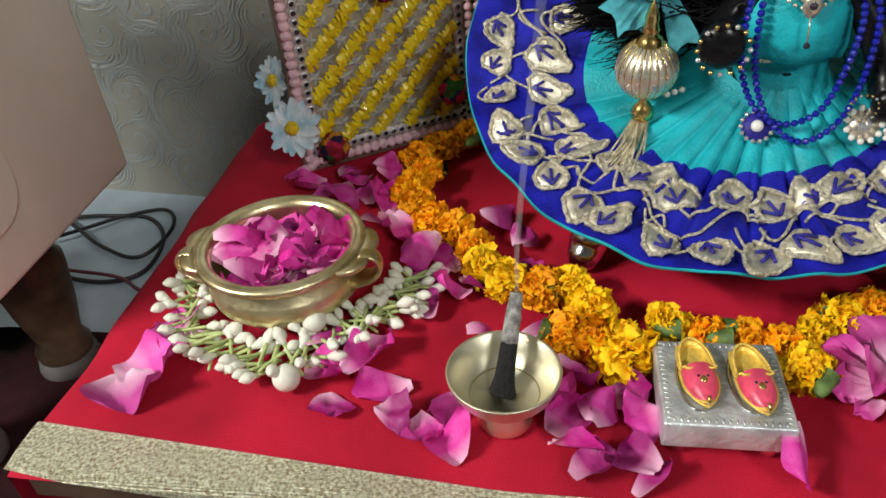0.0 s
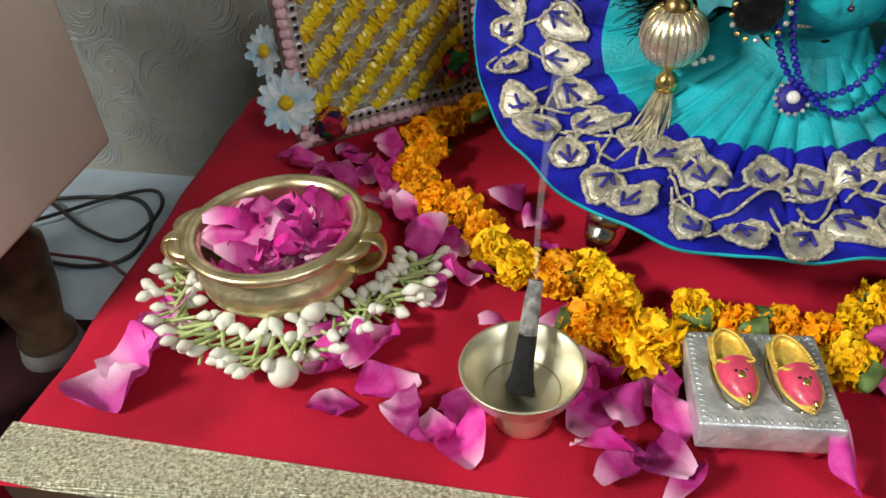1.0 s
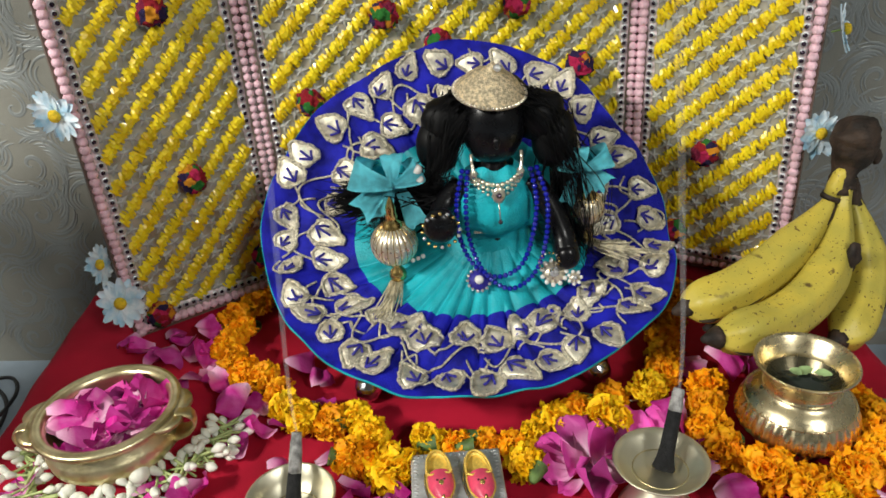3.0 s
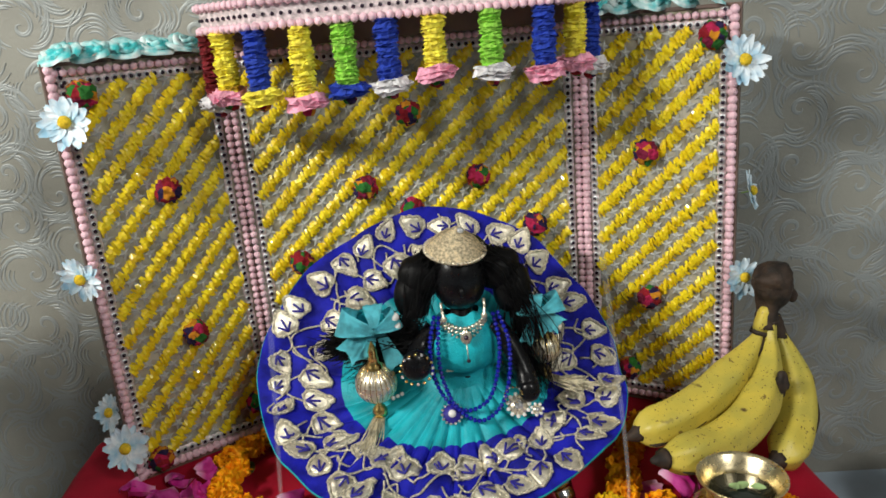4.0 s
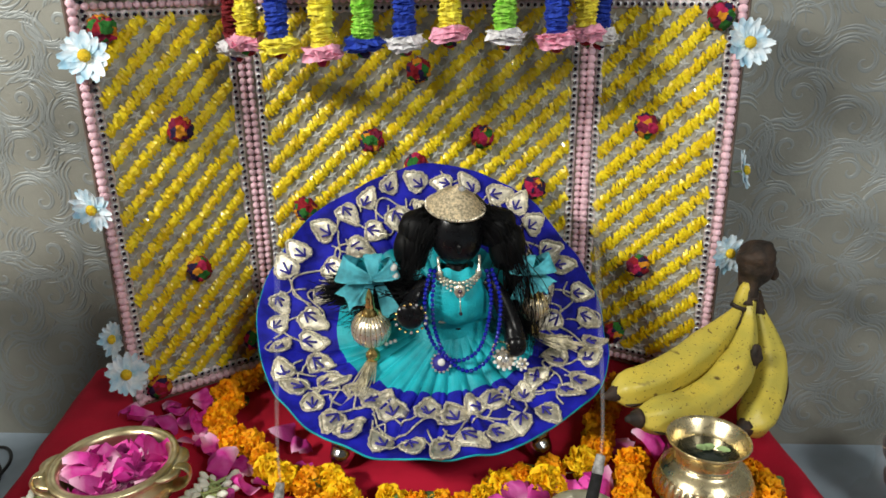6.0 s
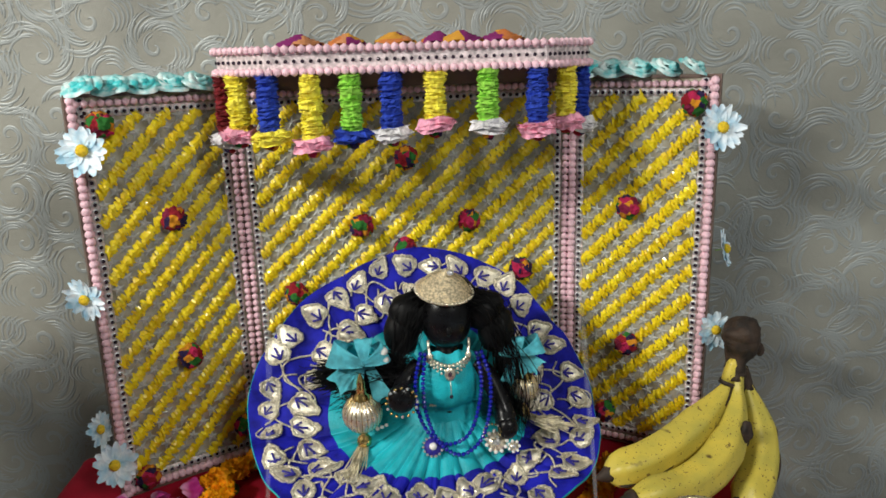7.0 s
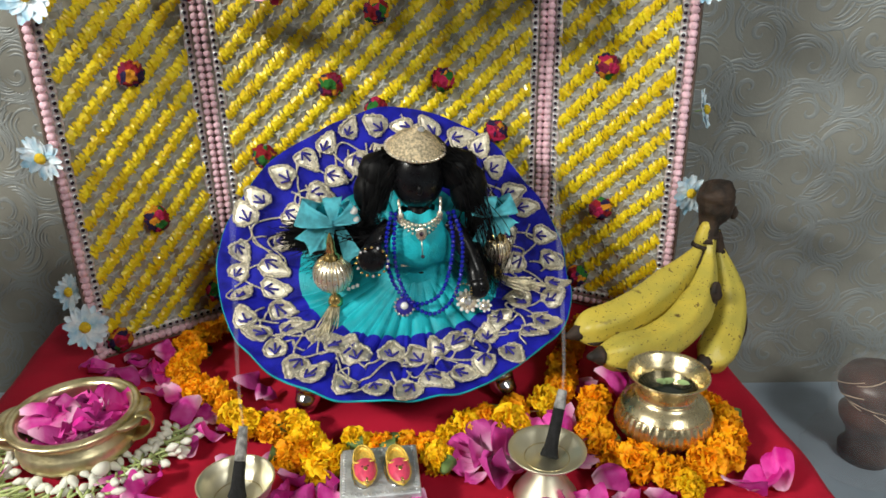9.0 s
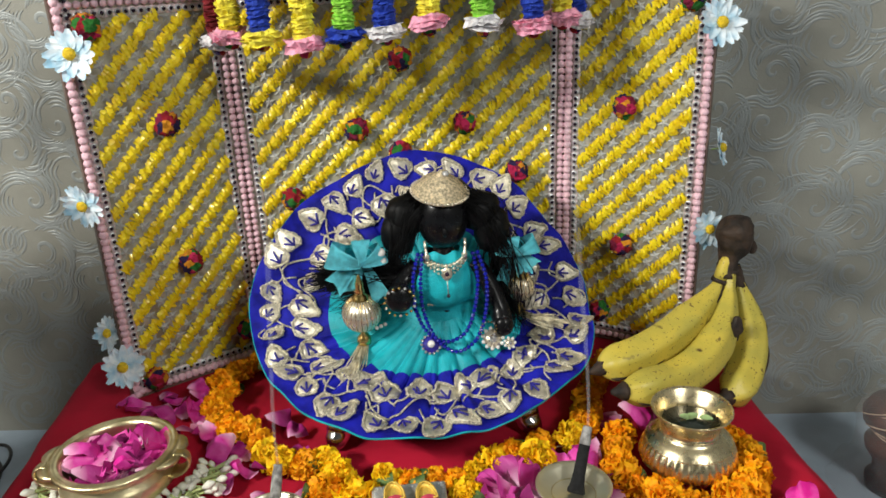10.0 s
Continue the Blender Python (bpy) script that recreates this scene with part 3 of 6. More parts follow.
def crimped_strip(bm, p, q, frame_m, width, seed):
    """A frilled foil trim from p to q in a panel's own plane: thin crossing blades along a wavy line."""
    rnd = random.Random(seed)
    a, b = Vector((*p, 0)), Vector((*q, 0))
    d = b - a
    full = d.length
    n = max(3, int(full / 0.00155))
    d.normalize()
    s = Vector((-d.y, d.x, 0))
    out = Vector((0, 0, 1))
    ph = rnd.uniform(0, 6)
    for k in range(n):
        x = (k + 0.5) * full / n
        c = a + d * x + s * 0.0011 * math.sin(x * 2 * math.pi / 0.0125 + ph)
        w = width * rnd.uniform(0.75, 1.25)
        ang = math.radians(74 + rnd.uniform(-30, 30))
        u = d * math.cos(ang) + s * math.sin(ang)
        v = out.cross(u)
        rise = rnd.uniform(0.0022, 0.0060)
        h = rnd.uniform(0.0010, 0.0017)
        tip = rnd.uniform(-0.0012, 0.0012)
        line = [(-w, 0.0010 + rnd.uniform(0, 0.002)), (-0.35 * w, rise), (0.35 * w, rise + tip), (w, 0.0010 + rnd.uniform(0, 0.002))]
        rows = [[frame_m @ (c + u * e + out * z - v * h + out * 0.0006) for e, z in line], [frame_m @ (c + u * e + out * (z + tip) + v * h) for e, z in line]]
        add_grid(bm, rows)


def clip_diag(c, slope, w, z0, z1):
    """The stretch of the line z = slope*x + c that lies within the panel."""
    xs = sorted([(z0 - c) / slope, (z1 - c) / slope])
    x0, x1 = max(0, xs[0]), min(w, xs[1])
    return ((x0, slope * x0 + c), (x1, slope * x1 + c)) if x1 - x0 > 0.012 else None


def add_star(bm, m, c, r, turn):
    vs = [bm.verts.new(m @ Vector((c[0] + (r if k % 2 == 0 else r * 0.42) * math.cos(turn + k * math.pi / 5), c[1] + (r if k % 2 == 0 else r * 0.42) * math.sin(turn + k * math.pi / 5), 0.0012))) for k in range(10)]
    top = bm.verts.new(m @ Vector((c[0], c[1], 0.003)))
    for k in range(10):
        bm.faces.new((top, vs[k], vs[(k + 1) % 10]))


BEAD = link_mesh("pink_bead", rough_up(ball((0, 0, 0), 0.0056, 2), 0.0009, 500), M["pink"])
bead_count = [0]


def edge_row(pts_a, pts_b, m, panel, bm_rest, bm_stone, bm_lace, bm_set, inner, nearest):
    """Beads from a to b, with the rhinestone lace row on its inner side."""
    a, b, inn = Vector((*pts_a, 0)), Vector((*pts_b, 0)), Vector((*inner, 0))
    n = max(1, int((b - a).length / 0.0090))
    for k in range(n):
        c = a + (b - a) * (k + 0.5) / n + inn * 0.006
        w = m @ (c + Vector((0, 0, 0.004)))
        if nearest and bead_count[0] < 290:
            o = part("bead", BEAD, None, panel)
            o.location = w
            o.rotation_euler = (k * 1.7, k * 2.3, k)
            bead_count[0] += 1
        else:
            add_ball(bm_rest, w, 0.0050, 1)
    n2 = max(1, int((b - a).length / 0.0085))
    for k in range(n2):
        c = a + (b - a) * (k + 0.5) / n2 + inn * 0.0165
        w = m @ (c + Vector((0, 0, 0.0032)))
        add_ball(bm_stone, w, 0.0027, 1)
        rot = m.to_3x3()
        ringv = [[w + rot @ Vector((rr * math.cos(t), rr * math.sin(t), hh)) for t in [math.pi * j / 4 for j in range(8)]] for rr, hh in ((0.0042, -0.001), (0.0040, 0.0008), (0.0027, 0.0012))]
        add_grid(bm_set, ringv, close_v=True)
    u = (b - a).normalized()
    rows = []
    for off, h in ((0.0115, 0.001), (0.0135, 0.0028), (0.0195, 0.0028), (0.0215, 0.001)):
        rows.append([m @ (a + (b - a) * k / 40 + inn * (off + 0.0007 * math.sin(k * 2.4)) + Vector((0, 0, h))) for k in range(41)])
    add_grid(bm_lace, rows)


def build_panel(name, a, b, slope, pitch, offset, seed, sides, nearest):
    """A panel from plan point a to b, seen from the front; own plane x along it, y up, z towards the viewer."""
    w = (b - a).length
    ang = math.atan2(b.y - a.y, b.x - a.x)
    m = Matrix.Translation((a.x - SO.x, a.y - SO.y, PZ0)) @ Matrix.Rotation(ang, 4, "Z") @ Matrix.Rotation(math.pi / 2, 4, "X")
    h = PZ1 - PZ0
    bm = box(0.002, w - 0.002, 0, h, -0.006, 0.0)
    bm.transform(m)
    panel = part(name, bm, M["sheet"], screen, "silver-grey sheet with diagonal yellow foil trim", smooth=False)
    bm = bmesh.new()
    for x0, x1, y0, y1 in ((-0.001, 0.003, -0.002, h + 0.003), (w - 0.003, w + 0.001, -0.002, h + 0.003), (0.003, w - 0.003, -0.002, 0.002), (0.003, w - 0.003, h - 0.001, h + 0.003)):
        add_box(bm, x0, x1, y0, y1, -0.008, 0.003)
    bm.transform(m)
    part("edge_strip", bm, M["frame_edge"], panel, smooth=False)
    inset = 0.021
    i, c = 0, offset
    stars = bmesh.new()
    rnd = random.Random(seed)
    step = pitch * math.sqrt(1 + slope * slope)
    c = -slope * w + (offset % step)
    while c < h:
        seg = clip_diag(c + inset, slope, w - 2 * inset, inset, h - inset)
        if seg:
            (x0, z0), (x1, z1) = seg
            bm = bmesh.new()
            crimped_strip(bm, (x0 + inset, z0), (x1 + inset, z1), m, 0.0068, seed + i)
            part("foil_trim", bm, M["yellow_trim"], panel, smooth=False, kind="stuff")
        seg = clip_diag(c + inset + step / 2, slope, w - 2 * inset, inset, h - inset)
        if seg:
            (x0, z0), (x1, z1) = seg
            n = max(1, int(math.hypot(x1 - x0, z1 - z0) / 0.019))
            for k in range(n):
                t = (k + 0.5 + rnd.uniform(-0.12, 0.12)) / n
                add_star(stars, m, (inset + x0 + (x1 - x0) * t, z0 + (z1 - z0) * t), 0.0094, rnd.uniform(0, 2))
        c += step
        i += 1
    part("star_lace", stars, M["star"], panel, "rows of small silver stars", smooth=False, kind="stuff")
    rest, stones, lace, settings = bmesh.new(), bmesh.new(), bmesh.new(), bmesh.new()
    corners = {"left": ((0.0, 0.0), (0.0, h), (1, 0)), "right": ((w, 0.0), (w, h), (-1, 0)), "bottom": ((0.006, 0.002), (w - 0.006, 0.002), (0, 1)), "top": ((0.006, h - 0.002), (w - 0.006, h - 0.002), (0, -1))}
    for s in sides:
        p, q, inn = corners[s]
        edge_row(p, q, m, panel, rest, stones, lace, settings, inn, s in nearest)
    if rest.verts:
        part("bead_row", rest, M["pink"], panel, "pink wool bead edging", kind="stuff")
    else:
        rest.free()
    part("rhinestone_row", stones, M["stone"], panel, "dark rhinestones", kind="stuff")
    part("stone_setting", settings, M["silver"], panel, "silver stone settings", kind="stuff")
    part("lace_band", lace, M["lace"], panel, "silver pink lace band")
    return m


# slopes are those of the trim in each panel's own plane
PL = build_panel("left_panel", OUT_L, SEAM_L, 1.0, 0.02517, 0.0300, 11, ("bottom", "left", "top", "right"), ("left", "bottom"))
PC = build_panel("centre_panel", SEAM_L, SEAM_R, 0.95, 0.02563, 0.0077, 47, ("left", "right", "top", "bottom"), ())
PR = build_panel("right_panel", SEAM_R, OUT_R, 1.04, 0.02523, 0.0316, 83, ("right", "top", "bottom", "left"), ("right", "left"))


# ---- canopy with paper tassels ----
def build_canopy():
    plan = [(0.222, 0.846), (0.222, 0.765), (0.284, 0.706), (0.592, 0.706), (0.655, 0.765), (0.655, 0.846)]
    z0, z1 = 0.5255, 0.5525
    bm = bmesh.new()
    lo = [bm.verts.new((x - SO.x, y - SO.y, z0 + 0.004)) for x, y in plan]
    hi = [bm.verts.new((x - SO.x, y - SO.y, z1 - 0.002)) for x, y in plan]
    bm.faces.new(lo[::-1])
    bm.faces.new(hi)
    for k in range(6):
        bm.faces.new((lo[k], lo[(k + 1) % 6], hi[(k + 1) % 6], hi[k]))
    bmesh.ops.recalc_face_normals(bm, faces=bm.faces[:])
    can = part("canopy", bm, M["lace"], screen, "pink and silver edged canopy board", smooth=False)
    bm = bmesh.new()
    add_box(bm, 0.225 - SO.x, 0.65 - SO.x, 0.845 - SO.y, 0.851 - SO.y, 0.505, 0.53)
    part("bracket", bm, M["frame_edge"], can, smooth=False)
    top, low, stones = bmesh.new(), bmesh.new(), bmesh.new()
    for k in range(5):
        a, b = Vector(plan[k]), Vector(plan[k + 1])
        d = b - a
        nrm = Vector((d.y, -d.x)).normalized()
        n = int(d.length / 0.0090)
        for i in range(n):
            c = a + d * (i + 0.5) / n
            for bmx, z in ((top, z1), (low, z0 + 0.0035)):
                add_ball(bmx, (c.x + nrm.x * 0.003 - SO.x, c.y + nrm.y * 0.003 - SO.y, z), 0.0052, 1)
            add_ball(stones, (c.x + nrm.x * 0.0008 - SO.x, c.y + nrm.y * 0.0008 - SO.y, 0.540), 0.0024, 1)
    part("bead_row", top, M["pink"], can, "pink wool bead edging", kind="stuff")
    part("bead_row", low, M["pink"], can, "pink wool bead edging", kind="stuff")
    part("rhinestone_row", stones, M["stone"], can, "dark rhinestones", kind="stuff")


build_canopy()


def accordion(z_top, z_end, r_of, step, seed, n=18, depth=0.42):
    """A crumpled paper column: one surface folded in and out along its length."""
    rnd = random.Random(seed)
    rows = []
    k = max(2, int((z_top - z_end) / step))
    rows.append([(0.001 * math.cos(2 * math.pi * j / n), 0.001 * math.sin(2 * math.pi * j / n), z_top) for j in range(n)])
    tx, ty = 0.0, 0.0
    for i in range(2 * k + 1):
        t = i / (2 * k)
        z = z_top + (z_end - z_top) * t
        tx, ty = rnd.uniform(-0.2, 0.2), rnd.uniform(-0.2, 0.2)
        row = []
        for j in range(n):
            a = 2 * math.pi * j / n
            r = r_of(t) * ((1 if i % 2 else 1 - depth) + rnd.uniform(-0.17, 0.17))
            row.append((r * math.cos(a), r * math.sin(a), z + r * (tx * math.cos(a) + ty * math.sin(a)) + rnd.uniform(-0.35, 0.35) * step))
        rows.append(row)
    rows.append([(0.001 * math.cos(2 * math.pi * j / n), 0.001 * math.sin(2 * math.pi * j / n), z_end) for j in range(n)])
    return add_grid(bmesh.new(), rows, close_v=True, flip=True)


def build_tassel(at, length, body, flare, seed):
    words = {"y_paper": "yellow", "b_paper": "blue", "g_paper": "green", "r_paper": "dark red", "p_paper": "pink", "w_paper": "white"}
    t = thing("paper_tassel", at, f"{words[body]} crepe paper tassel with a {words[flare]} ruffled end", "tassel", "tassels under the canopy")
    bm = tube([(0, 0, 0.003), (0, 0, -length)], 0.0012, 6)
    part("thread", bm, M["cable"], t)
    part("paper_body", accordion(-0.001, -length + 0.012, lambda q: 0.0122 + 0.0008 * math.sin(9 * q + seed), 0.0022, seed * 50, 18, 0.22), M[body], t, smooth=False)
    part("ruffle", accordion(-length + 0.014, -length - 0.001, lambda q: 0.0130 + 0.0088 * math.sin(math.pi * (0.12 + 0.80 * q)), 0.0030, seed * 90, 22, 0.18), M[flare], t, smooth=False)
    bm = rough_up(ball((0, 0, -length - 0.003), 0.0075, 2, (1, 1, 0.7)), 0.002, 300)
    part("end_ball", bm, M["pom"], t)


for i, (x, y, L, c1, c2) in enumerate([
    (0.226, 0.775, 0.082, "r_paper", "w_paper"), (0.246, 0.742, 0.073, "y_paper", "p_paper"), (0.284, 0.709, 0.074, "b_paper", "y_paper"),
    (0.330, 0.709, 0.083, "y_paper", "p_paper"), (0.374, 0.709, 0.075, "g_paper", "b_paper"), (0.418, 0.709, 0.074, "b_paper", "w_paper"),
    (0.467, 0.709, 0.066, "y_paper", "p_paper"), (0.526, 0.709, 0.070, "g_paper", "w_paper"), (0.582, 0.709, 0.074, "b_paper", "p_paper"),
    (0.622, 0.738, 0.070, "y_paper", "p_paper"), (0.648, 0.775, 0.077, "b_paper", "w_paper")]):
    build_tassel((x, y, 0.5262), L, c1, c2, i + 1)


# ---- flowers and wool balls on the screen ----
POM = link_mesh("wool_ball", rough_up(rough_up(ball((0, 0, 0), 0.0145, 4), 0.004, 190), 0.003, 480), M["pom"])


def on_plan(x, a, b):
    return a.y + (b.y - a.y) * (x - a.x) / (b.x - a.x)


for x, z, a, b in [(0.374, 0.326, SEAM_L, SEAM_R), (0.517, 0.327, SEAM_L, SEAM_R), (0.587, 0.256, SEAM_L, SEAM_R), (0.436, 0.414, SEAM_L, SEAM_R),
                   (0.282, 0.237, SEAM_L, SEAM_R), (0.431, 0.292, SEAM_L, SEAM_R), (0.146, 0.356, OUT_L, SEAM_L), (0.146, 0.175, OUT_L, SEAM_L), (0.087, 0.476, OUT_L, SEAM_L),
                   (0.20, 0.055, OUT_L, SEAM_L), (0.085, 0.026, OUT_L, SEAM_L), (0.720, 0.344, SEAM_R, OUT_R), (0.723, 0.155, SEAM_R, OUT_R), (0.783, 0.478, SEAM_R, OUT_R), (0.70, 0.05, SEAM_R, OUT_R)]:
    o = part("wool_ball", POM, None, screen, "red and green wool ball")
    o.location = (x - SO.x, on_plan(x, a, b) - 0.013 - SO.y, z)
    o.rotation_euler = (x * 40, z * 60, x * 25)


def daisy_meshes(seed):
    rnd = random.Random(seed)
    bm = bmesh.new()
    n = 8
    for layer in range(2):
        for k in range(n):
            a = 2 * math.pi * (k + 0.5 * layer) / n + rnd.uniform(-0.08, 0.08)
            L, w = rnd.uniform(0.024, 0.031), rnd.uniform(0.0064, 0.0084)
            tilt = rnd.uniform(-0.1, 0.35) + 0.15 * layer
            rows = []
            for i in range(6):
                t = i / 5
                ww = w * (math.sin(math.pi * min(1, 0.18 + 0.75 * t)) ** 0.8)
                r = 0.004 + L * t
                zz = tilt * L * t * t * 0.7 - 0.002 * layer
                rows.append([(math.cos(a) * r - math.sin(a) * s * ww, math.sin(a) * r + math.cos(a) * s * ww, zz + 0.0018 * abs(s)) for s in (-1, -0.5, 0, 0.5, 1)])
            add_grid(bm, rows)
    petals = link_mesh("petals", bm, M["white_petal"])
    eye = link_mesh("flower_eye", rough_up(ball((0, 0, 0.0045), 0.0078, 3, (1, 1, 0.75)), 0.0008, 700), M["daisy_eye"])
    return petals, eye


DAISY = [daisy_meshes(s) for s in (3, 8, 14)]
for i, (x, y, z, yaw, pitch, size) in enumerate([
    (0.073, 0.735, 0.45, -8, -8, 1.0), (0.050, 0.737, 0.276, -20, 5, 0.92), (0.057, 0.732, 0.060, -5, -25, 0.98), (0.040, 0.752, 0.100, -38, -20, 0.85),
    (0.809, 0.732, 0.449, 6, -10, 0.98), (0.826, 0.74, 0.297, 62, -15, 0.85), (0.818, 0.735, 0.192, 15, -6, 0.9)]):
    f = thing("artificial_daisy", (x, y, z), "artificial white and pale blue daisy with a yellow centre", "artificial flower", "daisies on the screen")
    f.matrix_world = Matrix.Translation((x, y, z)) @ Matrix.Rotation(math.radians(yaw), 4, "Z") @ Matrix.Rotation(math.radians(90 + pitch), 4, "X") @ Matrix.Scale(size * 0.9, 4)
    part("petals", DAISY[i % 3][0], None, f)
    part("flower_eye", DAISY[i % 3][1], None, f, "fuzzy yellow centre")
    part("wire", tube([(0, 0, 0.0), (0, 0, -0.014)], 0.0012, 6), M["green"], f)


def rosette(bm, r, h, seed, layers=5):
    """A ribbon wound into a loose flower: one spiral strip with a wavy outer edge."""
    rnd = random.Random(seed)
    steps = layers * 22
    ph = rnd.uniform(0, 6)
    rows = []
    for k in range(steps + 1):
        t = k / steps
        a = t * layers * 2 * math.pi
        rr = r * (1 - 0.80 * t)
        wave = 1 + 0.10 * math.sin(5 * a / 1.3 + ph) + rnd.uniform(-0.03, 0.03)
        z = h * t
        rows.append([(q * math.cos(a), q * math.sin(a), zz) for q, zz in ((rr * 0.25, z - 0.003), (rr * 0.65, z + 0.0035), (rr * 0.92 * wave, z + 0.0030), (rr * wave, z - 0.0012 + 0.0018 * math.sin(4 * a + ph)))])
    add_grid(bm, rows, flip=True)


def ribbon_roses(xs, y_of, z, r, label, seed, mat_key):
    for k, x in enumerate(xs):
        bm = bmesh.new()
        rosette(bm, r, 0.012, seed + k, 3)
        bm.transform(Matrix.Rotation(math.radians(34), 4, "X") @ Matrix.Diagonal((1.15, 0.85, 0.75, 1)))
        rough_up(bm, 0.004, 110)
        o = solo("ribbon_rosette", bm, M[mat_key], label, "rosette", (x, y_of(x) - 0.002, z), group="rosettes on the screen top")
        o.rotation_euler = (0, 0, k * 0.4 - 0.5)


ribbon_roses([0.070, 0.099, 0.128, 0.157, 0.186], lambda x: on_plan(x, OUT_L, SEAM_L), 0.517, 0.027, "teal and white ribbon rosette on the panel top", 5, "teal_white")
ribbon_roses([0.674, 0.702, 0.730, 0.758, 0.784], lambda x: on_plan(x, SEAM_R, OUT_R), 0.517, 0.026, "teal and white ribbon rosette on the panel top", 25, "teal_white")
for k, (x, r) in enumerate([(0.32, 0.026), (0.372, 0.022), (0.425, 0.026), (0.475, 0.02), (0.50, 0.026), (0.548, 0.027)]):
    bm = bmesh.new()
    rosette(bm, r, 0.009, 60 + k, 5)
    solo("crochet_flower", bm, M["crochet"], "orange and purple wool flower on the canopy", "wool flower", (x, 0.735 + 0.01 * (k % 2), 0.5565), group="wool flowers on the canopy")


# ---- small silver throne ----
def build_throne():
    t = thing("doll_throne", (0.44, 0.70, 0), "small polished silver throne under the dressed figurine", "throne")
    part("seat", box(-0.115, 0.115, -0.075, 0.10, 0.036, 0.050, bevel=0.004), M["chrome"], t)
    bm = bmesh.new()
    rows = []
    for i in range(13):
        a = math.pi * i / 12
        rows.append([(0.105 * math.cos(a), 0.112 + yy, 0.045 + (0.09 + rr) * math.sin(a)) for yy, rr in ((0.0, 0.0), (0.006, 0.0))])
    for side in (0, 1):
        bm.faces.new([bm.verts.new(r[side]) for r in (rows if side else rows[::-1])])
    add_grid(bm, rows)
    part("backrest", bm, M["chrome"], t)
    for x, y in ((-0.105, -0.085), (0.112, -0.088), (-0.10, 0.09), (0.10, 0.09)):
        bm = tube(spline([(x * 0.93, y * 0.8, 0.042), (x, y, 0.030), (x * 1.03, y * 1.08, 0.017), (x * 1.10, y * 1.24, 0.0080)], 12), lambda s: 0.0095 + 0.0065 * math.sin(s * 3.0) - 0.003 * (s > 0.95), 14)
        part("leg", bm, M["chrome"], t, "curved polished foot")


build_throne()


CREASES = ((-1.36, 0.026, 0.0095), (-2.36, 0.028, 0.0105), (-1.02, 0.022, 0.0065), (-1.86, 0.020, 0.0065), (-0.62, 0.024, 0.0075), (-2.8, 0.022, 0.0065), (-1.60, 0.016, 0.005), (-2.10, 0.018, 0.006), (-0.32, 0.022, 0.006), (-2.58, 0.016, 0.005), (0.5, 0.02, 0.004), (2.3, 0.02, 0.004))


# ---- the dress, a wide pleated disc bent up behind the figurine ----
def hem(a):
    """Where the turquoise skirt meets its blue border."""
    return 0.565 - 0.100 * max(0, -math.sin(a)) ** 1.6


def skirt_point(r, a, lift=0.0):
    def raw(r, a):
        c, s = math.cos(a), math.sin(a)
        edge = 0.957 - 0.0103 * s + 0.0141 * math.cos(2 * a) - 0.0074 * math.sin(2 * a) + 0.0128 * math.cos(4 * a) - 0.0157 * math.sin(4 * a) + 0.005 * math.sin(9 * a)
        rr = r * (1 + (edge - 1) * r)
        u = rr * s
        up = 0.5 * (u + math.sqrt(u * u + 0.012))
        dn = 0.5 * (-u + math.sqrt(u * u + 0.012))
        pleat = abs(math.sin(15.5 * a + 1.1 * math.sin(3 * a) + 0.5 * math.sin(7 * a) + 0.3)) ** 0.45
        fold = 0.0092 * (pleat - 0.7) * max(0, 1 - abs(r - hem(a) + 0.03) / 0.30) + 0.0024 * math.sin(17 * a + math.sin(4 * a)) * max(0, (r - 0.5)) * 2
        fold += 0.0085 * noise.noise((rr * c * 5.5, rr * s * 5.5, 5.0)) * (r > 0.5) * min(1, (r - 0.5) * 5)
        # a few deep creases that run out through the border
        for a0, w, depth in CREASES:
            da = (a - a0 + math.pi) % (2 * math.pi) - math.pi
            if abs(da) < 5 * w:
                fold += depth * (math.exp(-((da - 1.6 * w) / (1.4 * w)) ** 2) - 1.5 * math.exp(-(da / (0.7 * w)) ** 2)) * max(0, min(1, (r - 0.42) * 4)) * max(0, 1 - max(0, r - 0.55) / 0.42)
        x = 0.441 + 0.213 * rr * c
        y = 0.700 + 0.088 * up - 0.193 * dn
        z = 0.116 + 0.200 * up - 0.075 * dn + 0.023 * dn * dn + 0.046 * max(0, 1 - r / 0.56) ** 1.5
        x += 0.027 * (1 - min(r, 1)) ** 2.2
        y -= 0.040 * (1 - min(r, 1)) ** 2.2
        n = Vector((0, -0.35 - 0.55 * max(0, s), 0.9 - 0.4 * max(0, s))).normalized()
        return Vector((x, y, z)) + n * fold
    p = raw(r, a)
    if lift:
        e = 0.004
        n = (raw(r + e, a) - raw(r - e, a)).cross(raw(r, a + e) - raw(r, a - e)).normalized()
        if n.z - 0.6 * n.y < 0:
            n = -n
        p = p + n * lift
    return p


DO = Vector((0.441, 0.70, 0.05))


